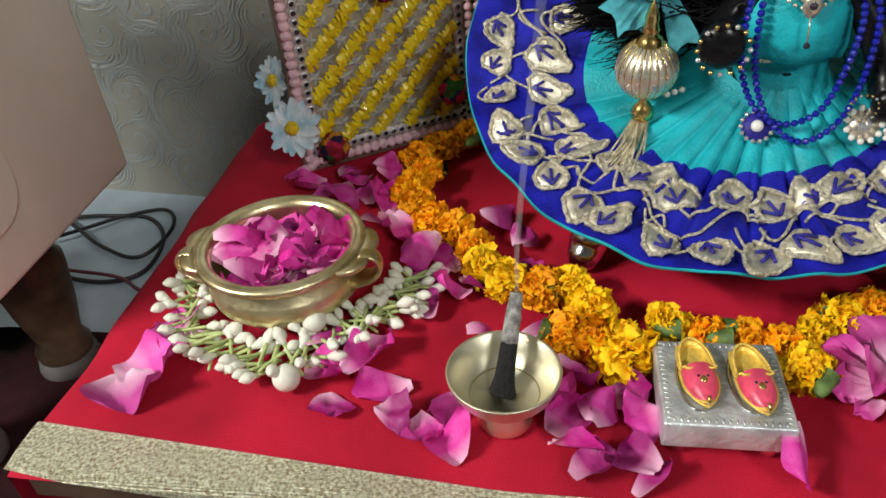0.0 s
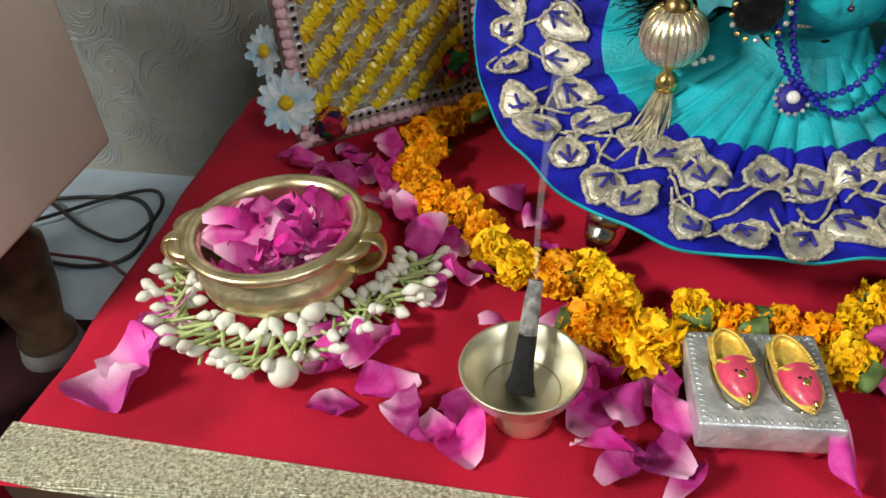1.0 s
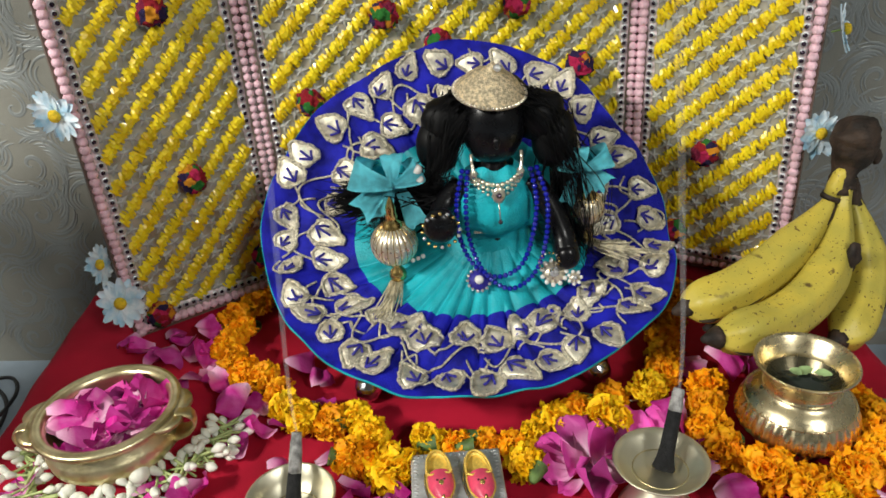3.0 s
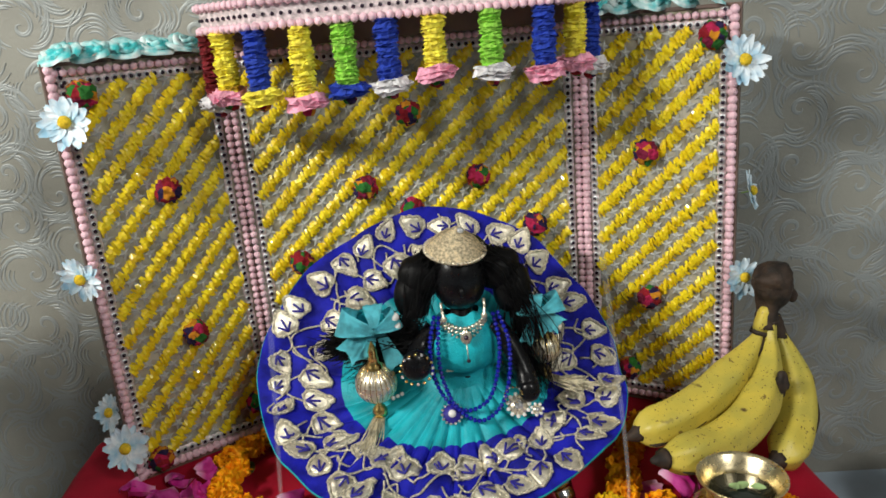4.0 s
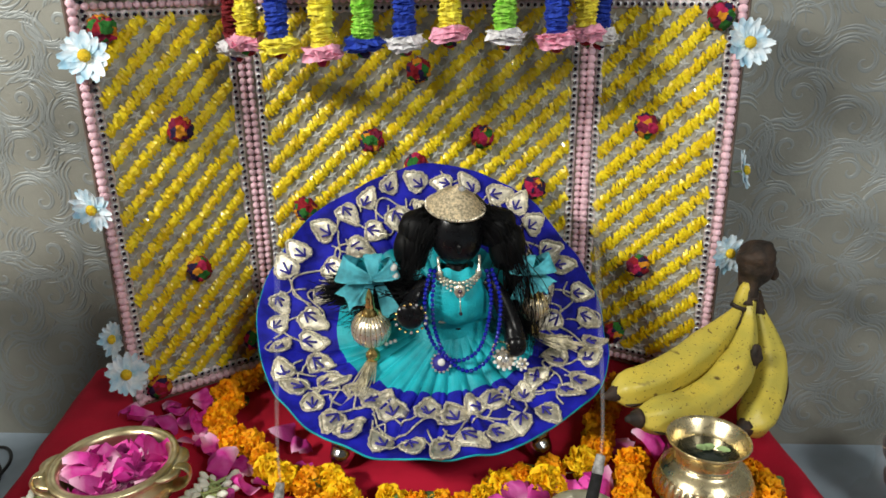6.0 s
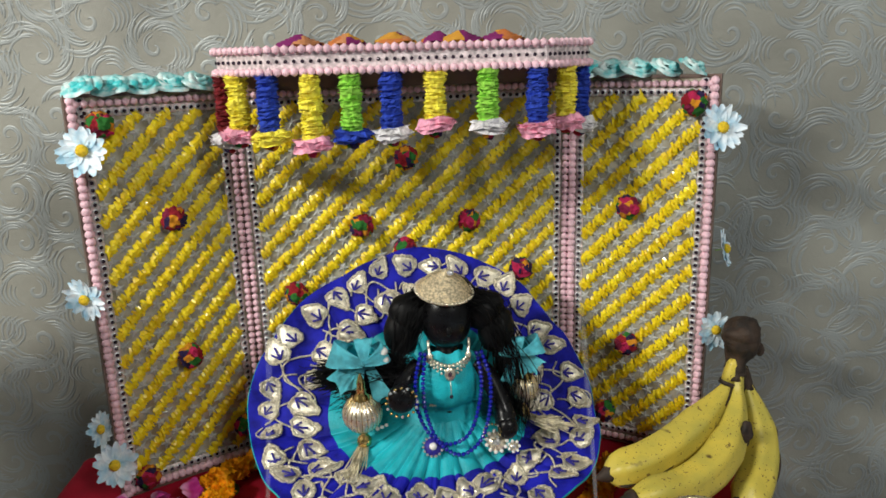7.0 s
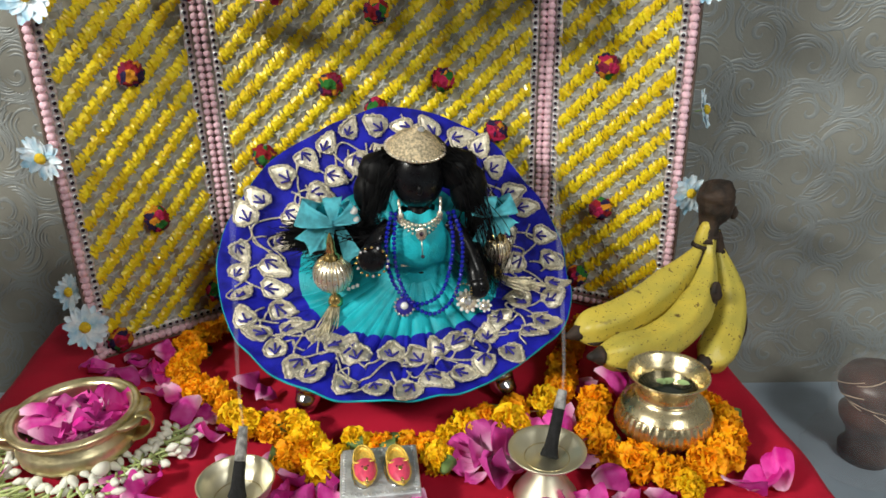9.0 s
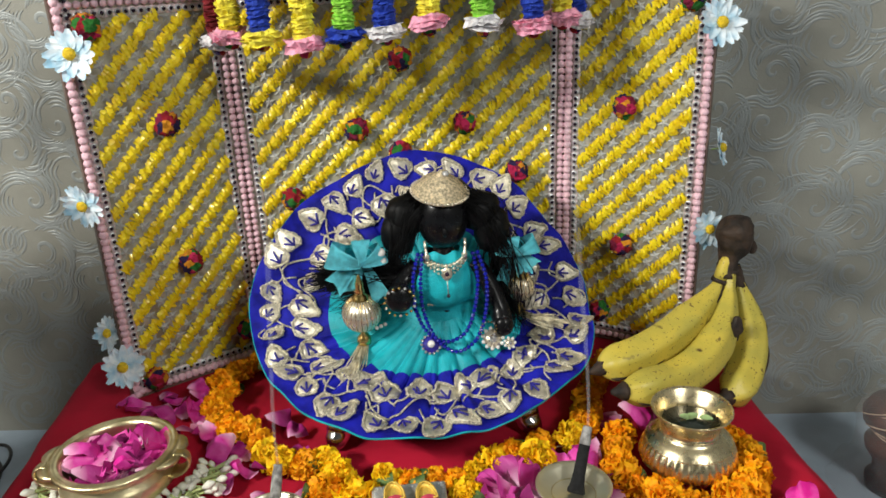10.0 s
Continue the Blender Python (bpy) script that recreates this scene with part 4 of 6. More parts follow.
def build_dress():
    d = thing("doll_dress", DO, "royal blue and turquoise doll dress with gold leaf embroidery", "dress")
    n = 420

    def edge_of(r, j):
        return r if r is not None else hem(2 * math.pi * j / n)

    def ring(r0, r1, k):
        bm = bmesh.new()
        rows = [[skirt_point(edge_of(r0, j) + (edge_of(r1, j) - edge_of(r0, j)) * i / k, 2 * math.pi * j / n) - DO for j in range(n)] for i in range(k + 1)]
        return add_grid(bm, rows, close_v=True)

    part("skirt", ring(0.155, None, 18), M["teal_cloth"], d, "pleated turquoise satin skirt")
    border = part("border", ring(None, 1.0, 18), M["blue_cloth"], d, "royal blue satin border")
    bm = bmesh.new()
    rows = []
    for i, (r, dz) in enumerate(((1.0, -0.0004), (1.005, -0.0012), (1.005, -0.0030), (0.99, -0.0045), (0.95, -0.0050), (0.90, -0.0054), (0.85, -0.0058), (0.80, -0.0062), (0.75, -0.0066), (0.70, -0.0070), (0.65, -0.0074), (0.6, -0.0078), (0.5, -0.0085), (0.35, -0.010), (0.2, -0.012))):
        rows.append([skirt_point(r, 2 * math.pi * j / n) + Vector((0, 0.4 * -dz, dz)) - DO for j in range(n)])
    add_grid(bm, rows, close_v=True)
    part("piping", bm, M["teal_cloth"], d, "turquoise piped edge and lining")
    # gold leaves in two rows, with a corded outline and blue veins
    rnd = random.Random(7)
    spots = []
    for row, (rad, count) in enumerate(((0.900, 35), (0.705, 28))):
        for k in range(count):
            a = 2 * math.pi * (k + 0.5 * row + rnd.uniform(-0.16, 0.16)) / count - 1.4
            spots.append((rad - (0.080 if row else 0.01) * max(0, -math.sin(a)) ** 1.6 + rnd.uniform(-0.028, 0.028), a, rnd.uniform(0, 2 * math.pi) if rnd.random() < 0.35 else rnd.uniform(-0.9, 0.9) + (math.pi if row else 0), rnd.uniform(0.85, 1.12)))
    for r, a, turn, size in spots:
        def place(u, v, h):
            """u across, v along the leaf, in metres on the cloth."""
            cu, cv = u * math.cos(turn) - v * math.sin(turn), u * math.sin(turn) + v * math.cos(turn)
            return skirt_point(r + cv / 0.200, a + cu / (0.207 * r), h + max(-0.0006, lean_u * u + lean_v * v)) - DO
        lean_u, lean_v = rnd.uniform(-0.16, 0.16), rnd.uniform(-0.14, 0.14)
        size *= 0.93 + 0.13 * max(0, -math.sin(a))
        L, W = 0.0163 * size, 0.0132 * size

        def outline(t, k=1.0):
            """Broad leaf: rounded base with a shallow notch, drawn out to a point."""
            b = 2 * math.pi * t
            c = math.cos(b)
            u = W * k * math.sin(b) * (1 + 0.22 * c)
            v = -L * k * (0.86 * c) + 0.0014
            v += 0.0022 * k * max(0, c - 0.86) / 0.14
            v += 0.0062 * size * k * (max(0, -c - 0.55) / 0.45) ** 2
            return u * (1 + 0.045 * math.sin(9 * b + a * 7)), v * (1 + 0.04 * math.sin(11 * b + a * 5))
        bm = bmesh.new()
        m = 26
        rows = [[place(*outline(j / m, k), h) for j in range(m)] for k, h in ((1.0, 0.0008), (0.9, 0.0024), (0.55, 0.0030), (0.05, 0.0027))]
        add_grid(bm, rows, close_v=True)
        leaf = part("leaf", bm, M["gold_leaf"], border)
        pts = [place(*outline((j % m) / m, 1.0), 0.0022) for j in range(m + 1)]
        part("cord", tube(pts, lambda q: 0.00185 + 0.00045 * math.sin(q * 95), 5, caps=False), M["gold_cord"], leaf)
        bm = bmesh.new()
        for du in (-0.55, 0, 0.55):
            add_tube(bm, [place(du * W * t, -L * 0.5 + (L * 0.95 * t if du == 0 else L * 0.55 * t), 0.0044) for t in (0, 0.33, 0.66, 1)], 0.0013, 5)
        part("vein", bm, M["blue_thread"], leaf, "blue stitched veins")
    # winding gold vine cords between the leaves
    for base, amp, freq, ph in ((0.785, 0.080, 15, 0.3), (0.70, 0.060, 19, 1.1)):
        pts = [skirt_point(base - (0.10 if base < 0.7 else 0.04 if base < 0.9 else 0) * max(0, -math.sin(2 * math.pi * j / 620 - 1.57)) ** 1.6 + amp * math.sin(freq * 2 * math.pi * j / 620 + ph + 0.8 * math.sin(j * 0.07)), 2 * math.pi * j / 620 - 1.57, 0.0016) - DO for j in range(621)]
        part("vine_cord", tube(pts, 0.0012, 5, caps=False), M["gold_cord"], border, "gold corded vine")
    for k in range(46):
        a0 = 2 * math.pi * (k + rnd.uniform(-0.3, 0.3)) / 46
        r0 = rnd.uniform(0.68, 0.92)
        s1, s2 = rnd.uniform(0.04, 0.1) * rnd.choice((-1, 1)), rnd.uniform(0.07, 0.14) * rnd.choice((-1, 1))
        pts = [skirt_point(min(0.985, max(0.62, r0 + s1 * math.sin(3 * t) + 0.05 * t)), a0 + s2 * t, 0.0016) - DO for t in [i / 9 for i in range(10)]]
        part("tendril", tube(pts, 0.0011, 5), M["gold_cord"], border)
    # bodice and sleeves
    bm = bmesh.new()
    rows = []
    for z, rx, ry, cy in ((0.106, 0.046, 0.038, 0.668), (0.118, 0.041, 0.031, 0.668), (0.132, 0.037, 0.025, 0.668), (0.147, 0.032, 0.0190, 0.667), (0.156, 0.0315, 0.0185, 0.665), (0.160, 0.0370, 0.0285, 0.660), (0.170, 0.0385, 0.0300, 0.658), (0.193, 0.0370, 0.0265, 0.658), (0.210, 0.030, 0.021, 0.660), (0.219, 0.019, 0.015, 0.661)):
        rows.append([(0.468 + rx * math.cos(t) * (1 + 0.03 * math.sin(9 * t)) - DO.x, cy + ry * math.sin(t) - DO.y, z - DO.z + 0.002 * math.sin(5 * t)) for t in [2 * math.pi * k / 48 for k in range(48)]])
    add_grid(bm, rows, close_v=True)
    part("bodice", bm, M["teal_cloth"], d, "turquoise satin bodice")
    pts = [(0.468 + 0.0375 * math.cos(t) - DO.x, 0.660 + 0.027 * math.sin(t) - DO.y, 0.159 - 0.003 * math.cos(2 * t) - DO.z) for t in [math.pi * (1.30 + 0.24 * k / 12) for k in range(13)]]
    bm = bmesh.new()
    for p in pts:
        add_ball(bm, p, 0.0016, 1)
    part("waist_trim", bm, M["gold_cord"], d, "gold beaded waist trim", kind="stuff")


build_dress()


# ---- figurine, one plain black shape ----
def build_figurine():
    bm = bmesh.new()
    lathe([(0.001, 0.06), (0.015, 0.065), (0.015, 0.09), (0.014, 0.115), (0.013, 0.16), (0.017, 0.195), (0.016, 0.212), (0.012, 0.220), (0.011, 0.224)], 32, bm)
    bmesh.ops.translate(bm, verts=bm.verts[:], vec=(0.468, 0.661, 0))
    rows = []
    for k in range(19):
        t = math.pi * k / 18
        z = 0.2575 - 0.0355 * math.cos(t)
        rr = math.sin(t) ** 0.85
        taper = 0.86 + 0.14 * (k / 18)
        rows.append([(0.468 + 0.0315 * rr * taper * math.cos(a) + 1e-5 * math.cos(a), 0.657 + 0.0290 * rr * taper * math.sin(a) + 1e-5 * math.sin(a), z) for a in [2 * math.pi * j / 28 for j in range(28)]])
    add_grid(bm, rows, close_v=True)
    add_ball(bm, (0.468, 0.6300, 0.250), 0.0042, 2, (0.8, 0.8, 1.4))
    for sx, pts in ((1, [(0.437, 0.656, 0.203), (0.420, 0.648, 0.188), (0.413, 0.634, 0.178), (0.413, 0.622, 0.181)]), (-1, [(0.500, 0.656, 0.203), (0.517, 0.648, 0.180), (0.528, 0.636, 0.152), (0.530, 0.626, 0.138)])):
        add_tube(bm, spline(pts, 16), lambda s: 0.011 + 0.0035 * max(0, s - 0.6), 14)
    add_ball(bm, (0.4135, 0.616, 0.181), 0.0165, 3, (0.95, 0.6, 1.05))
    add_ball(bm, (0.531, 0.622, 0.134), 0.013, 3, (0.9, 0.7, 1.0))
    bmesh.ops.recalc_face_normals(bm, faces=bm.faces[:])
    solo("figurine", bm, M["figure"], "seated black polished stone figurine in a doll dress", "figurine")


build_figurine()


# ---- hair, hat, bows ----
def strands(bm, start, end, n, spread0, spread1, sag, r, seed, curl=0.004):
    rnd = random.Random(seed)
    s, e = Vector(start), Vector(end)
    for k in range(n):
        a = s + Vector([rnd.gauss(0, v) for v in spread0])
        b = e + Vector([rnd.gauss(0, v) for v in spread1])
        mid = (a + b) / 2 + Vector((rnd.gauss(0, curl) * 2, rnd.gauss(0, curl) - 0.002, sag + rnd.gauss(0, curl)))
        add_tube(bm, spline([a, mid, b], 7), lambda t: r * (1 - 0.6 * t), 3, caps=False)


def build_hair():
    w = thing("doll_wig", (0.468, 0.668, 0.25), "long black synthetic doll wig", "wig")
    o = Vector((0.468, 0.668, 0.25))
    bm = bmesh.new()
    for c, r, sc in (((0.468, 0.676, 0.270), 0.039, (1.08, 0.85, 0.82)), ((0.427, 0.662, 0.262), 0.024, (1.0, 0.85, 1.0)), ((0.417, 0.660, 0.242), 0.0215, (0.95, 0.85, 1.25)), ((0.511, 0.662, 0.262), 0.024, (1.0, 0.85, 1.0)), ((0.524, 0.660, 0.240), 0.0225, (0.95, 0.85, 1.3)), ((0.540, 0.668, 0.200), 0.017, (0.9, 0.8, 1.9)), ((0.548, 0.668, 0.160), 0.015, (0.9, 0.8, 1.9))):
        add_ball(bm, Vector(c) - o, r, 3, sc)
    rough_up(bm, 0.003, 90)
    part("hair_mass", bm, M["hair"], w)
    bm = bmesh.new()
    strands(bm, Vector((0.452, 0.662, 0.285)) - o, Vector((0.415, 0.652, 0.220)) - o, 420, (0.010, 0.008, 0.003), (0.0065, 0.009, 0.006), 0.018, 0.0006, 1, 0.0032)
    strands(bm, Vector((0.486, 0.662, 0.285)) - o, Vector((0.538, 0.655, 0.212)) - o, 420, (0.010, 0.008, 0.003), (0.0065, 0.009, 0.006), 0.020, 0.0006, 2, 0.0032)
    strands(bm, Vector((0.53, 0.662, 0.24)) - o, Vector((0.552, 0.652, 0.125)) - o, 110, (0.008, 0.008, 0.008), (0.008, 0.008, 0.012), 0.0, 0.0007, 3, 0.007)
    part("hair_strand", bm, M["hair"], w, "loose glossy strands", kind="stuff")


build_hair()


def build_feather():
    f = thing("black_hair_tuft", (0.365, 0.665, 0.19), "fluffy black synthetic hair tuft behind the mace", "hair tuft")
    o = Vector((0.365, 0.665, 0.19))
    bm = bmesh.new()
    strands(bm, Vector((0.41, 0.665, 0.192)) - o, Vector((0.330, 0.668, 0.190)) - o, 760, (0.008, 0.008, 0.010), (0.010, 0.008, 0.009), 0.004, 0.0008, 9, 0.0045)
    strands(bm, Vector((0.41, 0.66, 0.188)) - o, Vector((0.355, 0.665, 0.155)) - o, 120, (0.006, 0.008, 0.008), (0.010, 0.008, 0.008), 0.0, 0.0008, 10, 0.0045)
    part("strand", bm, M["hair"], f, kind="stuff")
    bm = rough_up(ball((0.006, 0.008, -0.004), 0.026, 4, (1.6, 0.5, 0.8)), 0.009, 80)
    part("tuft_core", bm, M["hair"], f)


build_feather()


def build_hat():
    h = thing("doll_hat", (0.466, 0.655, 0.2895), "conical gold beaded doll hat", "hat")
    h.rotation_euler = (math.radians(12), math.radians(6), 0)
    h.scale = (1.02, 1.02, 0.86)
    prof = [(0.012, -0.003), (0.0285, -0.003), (0.0318, -0.0012), (0.0315, 0.0012), (0.0285, 0.0045), (0.0262, 0.0085), (0.0225, 0.0135), (0.0175, 0.0185), (0.0115, 0.0222), (0.006, 0.0245), (0.0045, 0.0262), (0.0046, 0.0285), (0.0025, 0.031), (0.0002, 0.032)]
    part("crown", lathe(prof, 48), M["hat"], h)
    bm = bmesh.new()
    for k in range(52):
        a = 2 * math.pi * k / 52
        add_ball(bm, (0.0315 * math.cos(a), 0.0315 * math.sin(a), 0.0012), 0.0019, 1)
    part("bead_trim", bm, M["pale_gold"], h, "tiny gold beads", kind="stuff")
    bm = ball((0.004, -0.006, 0.030), 0.0042, 2)
    part("crystal", bm, M["crystal"], h, "clear crystal")


build_hat()


def build_bow(at, size, seed, label, side):
    b = thing("net_bow", at, label, "bow", "net bows on the sleeves")
    rnd = random.Random(seed)
    # the gathered puff of the sleeve under the ribbon
    bm = ball((side * -0.2 * size, 0.006, -0.1 * size), size * 0.62, 4, (1.15, 0.55, 0.9))
    for v in bm.verts:
        g = math.sin(9 * math.atan2(v.co.z, v.co.x) + 20 * v.co.y / size)
        v.co += v.co.normalized() * (0.0016 * g + 0.0035 * noise.noise(v.co * 90))
    part("puff", bm, M["teal_cloth"], b, "gathered turquoise satin puff")
    # two folded loops and two cut tails of stiff net ribbon
    for k, (ang, L, w, open_) in enumerate(((2.75, 1.12, 0.42, 1), (0.42, 0.78, 0.36, 1), (3.75, 1.05, 0.30, 0), (-1.15, 1.30, 0.26, 0), (1.55, 0.75, 0.30, 1), (-1.95, 1.0, 0.22, 0))):
        if side < 0:
            ang = math.pi - ang
        d = Vector((math.cos(ang), -0.25 + rnd.uniform(-0.1, 0.1), math.sin(ang)))
        sd = Vector((-math.sin(ang), rnd.uniform(-0.25, 0.25), math.cos(ang)))
        out = Vector((0, -1, 0))
        bm = bmesh.new()
        rows = []
        n = 19 if open_ else 11
        for i in range(n):
            t = i / (n - 1)
            if open_:
                reach, puff = math.sin(math.pi * t), 0.42 * size * math.cos(math.pi * t)
                ww = size * w * (0.25 + 0.75 * reach)
            else:
                reach, puff = t, 0.08 * size * math.sin(5 * t + k)
                ww = size * w * (0.3 + 0.9 * t)
            row = []
            for q in (-1, -0.6, -0.2, 0.2, 0.6, 1):
                notch = 0.16 * abs(q) * (t > 0.95) * (not open_)
                row.append(d * size * L * (reach + notch) + sd * ww * q + out * (puff + 0.006 + 0.0020 * math.sin(7 * q + k + 5 * t)))
            rows.append(row)
        add_grid(bm, rows)
        bmesh.ops.solidify(bm, geom=bm.faces[:], thickness=0.0004)
        part("loop" if open_ else "tail", bm, M["net"], b)
    bm = ball((0, -0.012, 0), size * 0.17, 3, (0.8, 0.6, 1.1))
    part("knot", rough_up(bm, 0.0014, 260), M["net"], b)
    return b


raised = build_bow((0.374, 0.655, 0.216), 0.035, 4, "turquoise net bow on the puffed raised sleeve", 1)
build_bow((0.548, 0.662, 0.212), 0.026, 6, "turquoise net bow half hidden by hair", -1)
for x, z, r in ((0.022, 0.012, 0.0052), (0.024, 0.002, 0.0042)):
    part("sleeve_pearl", ball((0, 0, 0), r, 2), M["pearl"], raised).location = (x, -0.016, z)


# ---- maces ----
def build_mace(at, r, tassel_end, label, lean=0.0):
    m = thing("toy_mace", at, label, "toy mace", "maces beside the figurine")
    m.rotation_euler = (math.radians(8), math.radians(lean), 0)
    n = 22
    ribs = lambda a, rr, z: 1 + 0.035 * (abs(math.cos(a * n / 2)) ** 0.6) * (rr / r)
    prof = [(r * math.sin(t) + 1e-4, -r * math.cos(t) * 1.02) for t in [math.pi * k / 24 for k in range(25)]]
    head = part("head", lathe(prof, n * 8, wave=ribs), M["pale_gold"], m, "ribbed pale gold ball")
    for k in range(n):
        a = 2 * math.pi * (k + 0.5) / n
        pts = [(r * 1.012 * math.sin(t) * math.cos(a), r * 1.012 * math.sin(t) * math.sin(a), -r * 1.03 * math.cos(t)) for t in [0.35 + 2.45 * i / 12 for i in range(13)]]
        part("rib", tube(pts, 0.00055, 4), M["gold"], head)
    part("spike", lathe([(0.010, r * 0.86), (0.0085, r + 0.003), (0.005, r + 0.006), (0.0062, r + 0.009), (0.0045, r + 0.013), (0.005, r + 0.018), (0.0025, r + 0.026), (0.0004, r + 0.030)], 24), M["gold"], m, "bright gold spike")
    part("bell", lathe([(0.004, -r * 0.95), (0.003, -r - 0.006), (0.006, -r - 0.009), (0.0085, -r - 0.014), (0.0085, -r - 0.019), (0.005, -r - 0.0205)], 24), M["gold"], m, "bright gold bell cap")
    bm = bmesh.new()
    rnd = random.Random(3)
    for k in range(46):
        a = rnd.uniform(0, 6.28)
        s = Vector((0.005 * math.cos(a), 0.005 * math.sin(a), -r - 0.019))
        e = Vector(tassel_end) + Vector((rnd.gauss(0, 0.006), rnd.gauss(0, 0.004), rnd.gauss(0, 0.004)))
        mid = (s + e) / 2 + Vector((rnd.gauss(0, 0.002), -0.004, 0.001))
        add_tube(bm, spline([s, mid, e], 7), 0.0007, 4)
    part("tassel", bm, M["silver_thread"], m, "silver and gold thread tassel")
    bm = bmesh.new()
    for k in range(3):
        add_ball(bm, (0.016 + 0.005 * k, -0.004, -r * 0.9 + 0.002 * k), 0.0026, 1)
    part("pearl_drop", bm, M["pearl"], m, kind="stuff")


build_mace((0.369, 0.640, 0.155), 0.0218, (-0.020, -0.040, -0.062), "ribbed pale gold toy mace with a thread tassel")
build_mace((0.557, 0.664, 0.163), 0.0175, (0.040, -0.040, -0.030), "smaller ribbed pale gold toy mace beside the wig")


# ---- necklaces and brooches ----
BLUE_BEAD = link_mesh("bead", ball((0, 0, 0), 0.0026, 2), M["blue_bead"])


def build_necklace(pts, label):
    k = thing("bead_necklace", pts[0], label, "necklace", "blue bead necklaces")
    curve = spline(pts, 400)
    o = Vector(pts[0])
    last, step = None, 0.0048
    for p in curve:
        if last is None or (p - last).length >= step:
            b = part("bead", BLUE_BEAD, None, k)
            b.location = p - o
            last = p
    return k


build_necklace([(0.437, 0.640, 0.222), (0.430, 0.630, 0.195), (0.431, 0.627, 0.160), (0.443, 0.624, 0.132), (0.463, 0.620, 0.120), (0.485, 0.621, 0.128), (0.497, 0.625, 0.152), (0.503, 0.629, 0.190), (0.499, 0.640, 0.222)], "long strand of shiny royal blue beads")
build_necklace([(0.442, 0.640, 0.221), (0.438, 0.629, 0.190), (0.440, 0.625, 0.157), (0.452, 0.619, 0.126), (0.474, 0.613, 0.110), (0.497, 0.617, 0.120), (0.510, 0.624, 0.148), (0.513, 0.629, 0.190), (0.505, 0.640, 0.220)], "longer strand of shiny royal blue beads")


def build_brooch(name, at, r, count, centre, petal, label, tilt=55):
    b = thing(name, at, label, "brooch")
    b.rotation_euler = (math.radians(tilt), 0, 0)
    part("centre", ball((0, 0, 0.0035), r * 0.42, 2, (1, 1, 0.7)), M[centre], b)
    part("backing", lathe([(0.0001, -0.001), (r * 0.95, -0.001), (r * 0.95, 0.001), (0.0001, 0.0015)], 28), M["pale_gold" if petal == "pearl" else "blue_thread"], b)
    for k in range(count):
        a = 2 * math.pi * k / count
        o = part("petal_bead", ball((0, 0, 0), r * 2.2 / count, 2, (1, 1, 0.8)), M[petal], b)
        o.location = (r * math.cos(a), r * math.sin(a), 0.0016)
    return b


build_brooch("round_pendant", (0.446, 0.6195, 0.1185), 0.0108, 14, "pearl", "crystal", "round pendant with a pearl, blue ring and clear stones")
build_brooch("pearl_brooch", (0.518, 0.622, 0.1185), 0.0118, 11, "crystal", "pearl", "flower brooch of white pearls and crystal", 60)
build_brooch("small_pearl_brooch", (0.537, 0.617, 0.1135), 0.006, 7, "crystal", "pearl", "small pearl flower brooch", 60)


def build_choker():
    c = thing("gold_choker", (0.468, 0.632, 0.213), "pale gold filigree choker with tiny dark stones", "necklace")
    rnd = random.Random(2)
    for k in range(15):
        a = math.pi * (1.08 + 0.84 * k / 14)
        drop = 0.011 * math.sin(math.pi * k / 14) ** 2
        bm = bmesh.new()
        for j in range(3):
            add_ball(bm, (0, 0, -j * (0.003 + drop * 0.25)), 0.0026 - 0.0004 * j, 1)
        o = part("filigree_drop", bm, M["pale_gold"], c)
        o.location = (0.0245 * math.cos(a), 0.004 + 0.021 * math.sin(a) + 0.014, 0.004 - drop * 0.6)
    part("pendant", rough_up(ball((0, -0.007, -0.011), 0.007, 2, (0.9, 0.35, 1.2)), 0.001, 500), M["pale_gold"], c)
    part("chain", tube([(0, -0.0085, -0.018), (0.0005, -0.0105, -0.034)], 0.0007, 5), M["pale_gold"], c)
    part("stone", ball((0.0005, -0.011, -0.036), 0.0022, 2), M["stone"], c, "dark stone drop")
    part("stone", ball((0, -0.0098, -0.010), 0.0026, 2), M["stone"], c)
    for s in (-1, 1):
        part("earring", tube([(s * 0.0225, 0.003, 0.027), (s * 0.0225, 0.001, 0.020), (s * 0.0215, -0.001, 0.013), (s * 0.021, -0.002, 0.010), (s * 0.021, -0.002, 0.005)], lambda q: (0.0016, 0.0014, 0.0016, 0.0038, 0.0016)[round(q * 4)], 10), M["pale_gold"], c)


build_choker()


def build_bracelet(at, r, label, seed):
    b = thing("bracelet", at, label, "bracelet", "bracelets on the figurine")
    for k in range(16):
        a = 2 * math.pi * k / 16
        o = part("bead", ball((0, 0, 0), r * 0.12, 1), M["gold" if (k + seed) % 3 else "crystal"], b)
        o.location = (r * math.cos(a), -0.004, r * math.sin(a))


build_bracelet((0.4135, 0.612, 0.180), 0.0168, "pale gold beaded bracelet round the raised hand", 0)
build_bracelet((0.512, 0.618, 0.135), 0.0095, "crystal and gold beaded bracelet", 1)


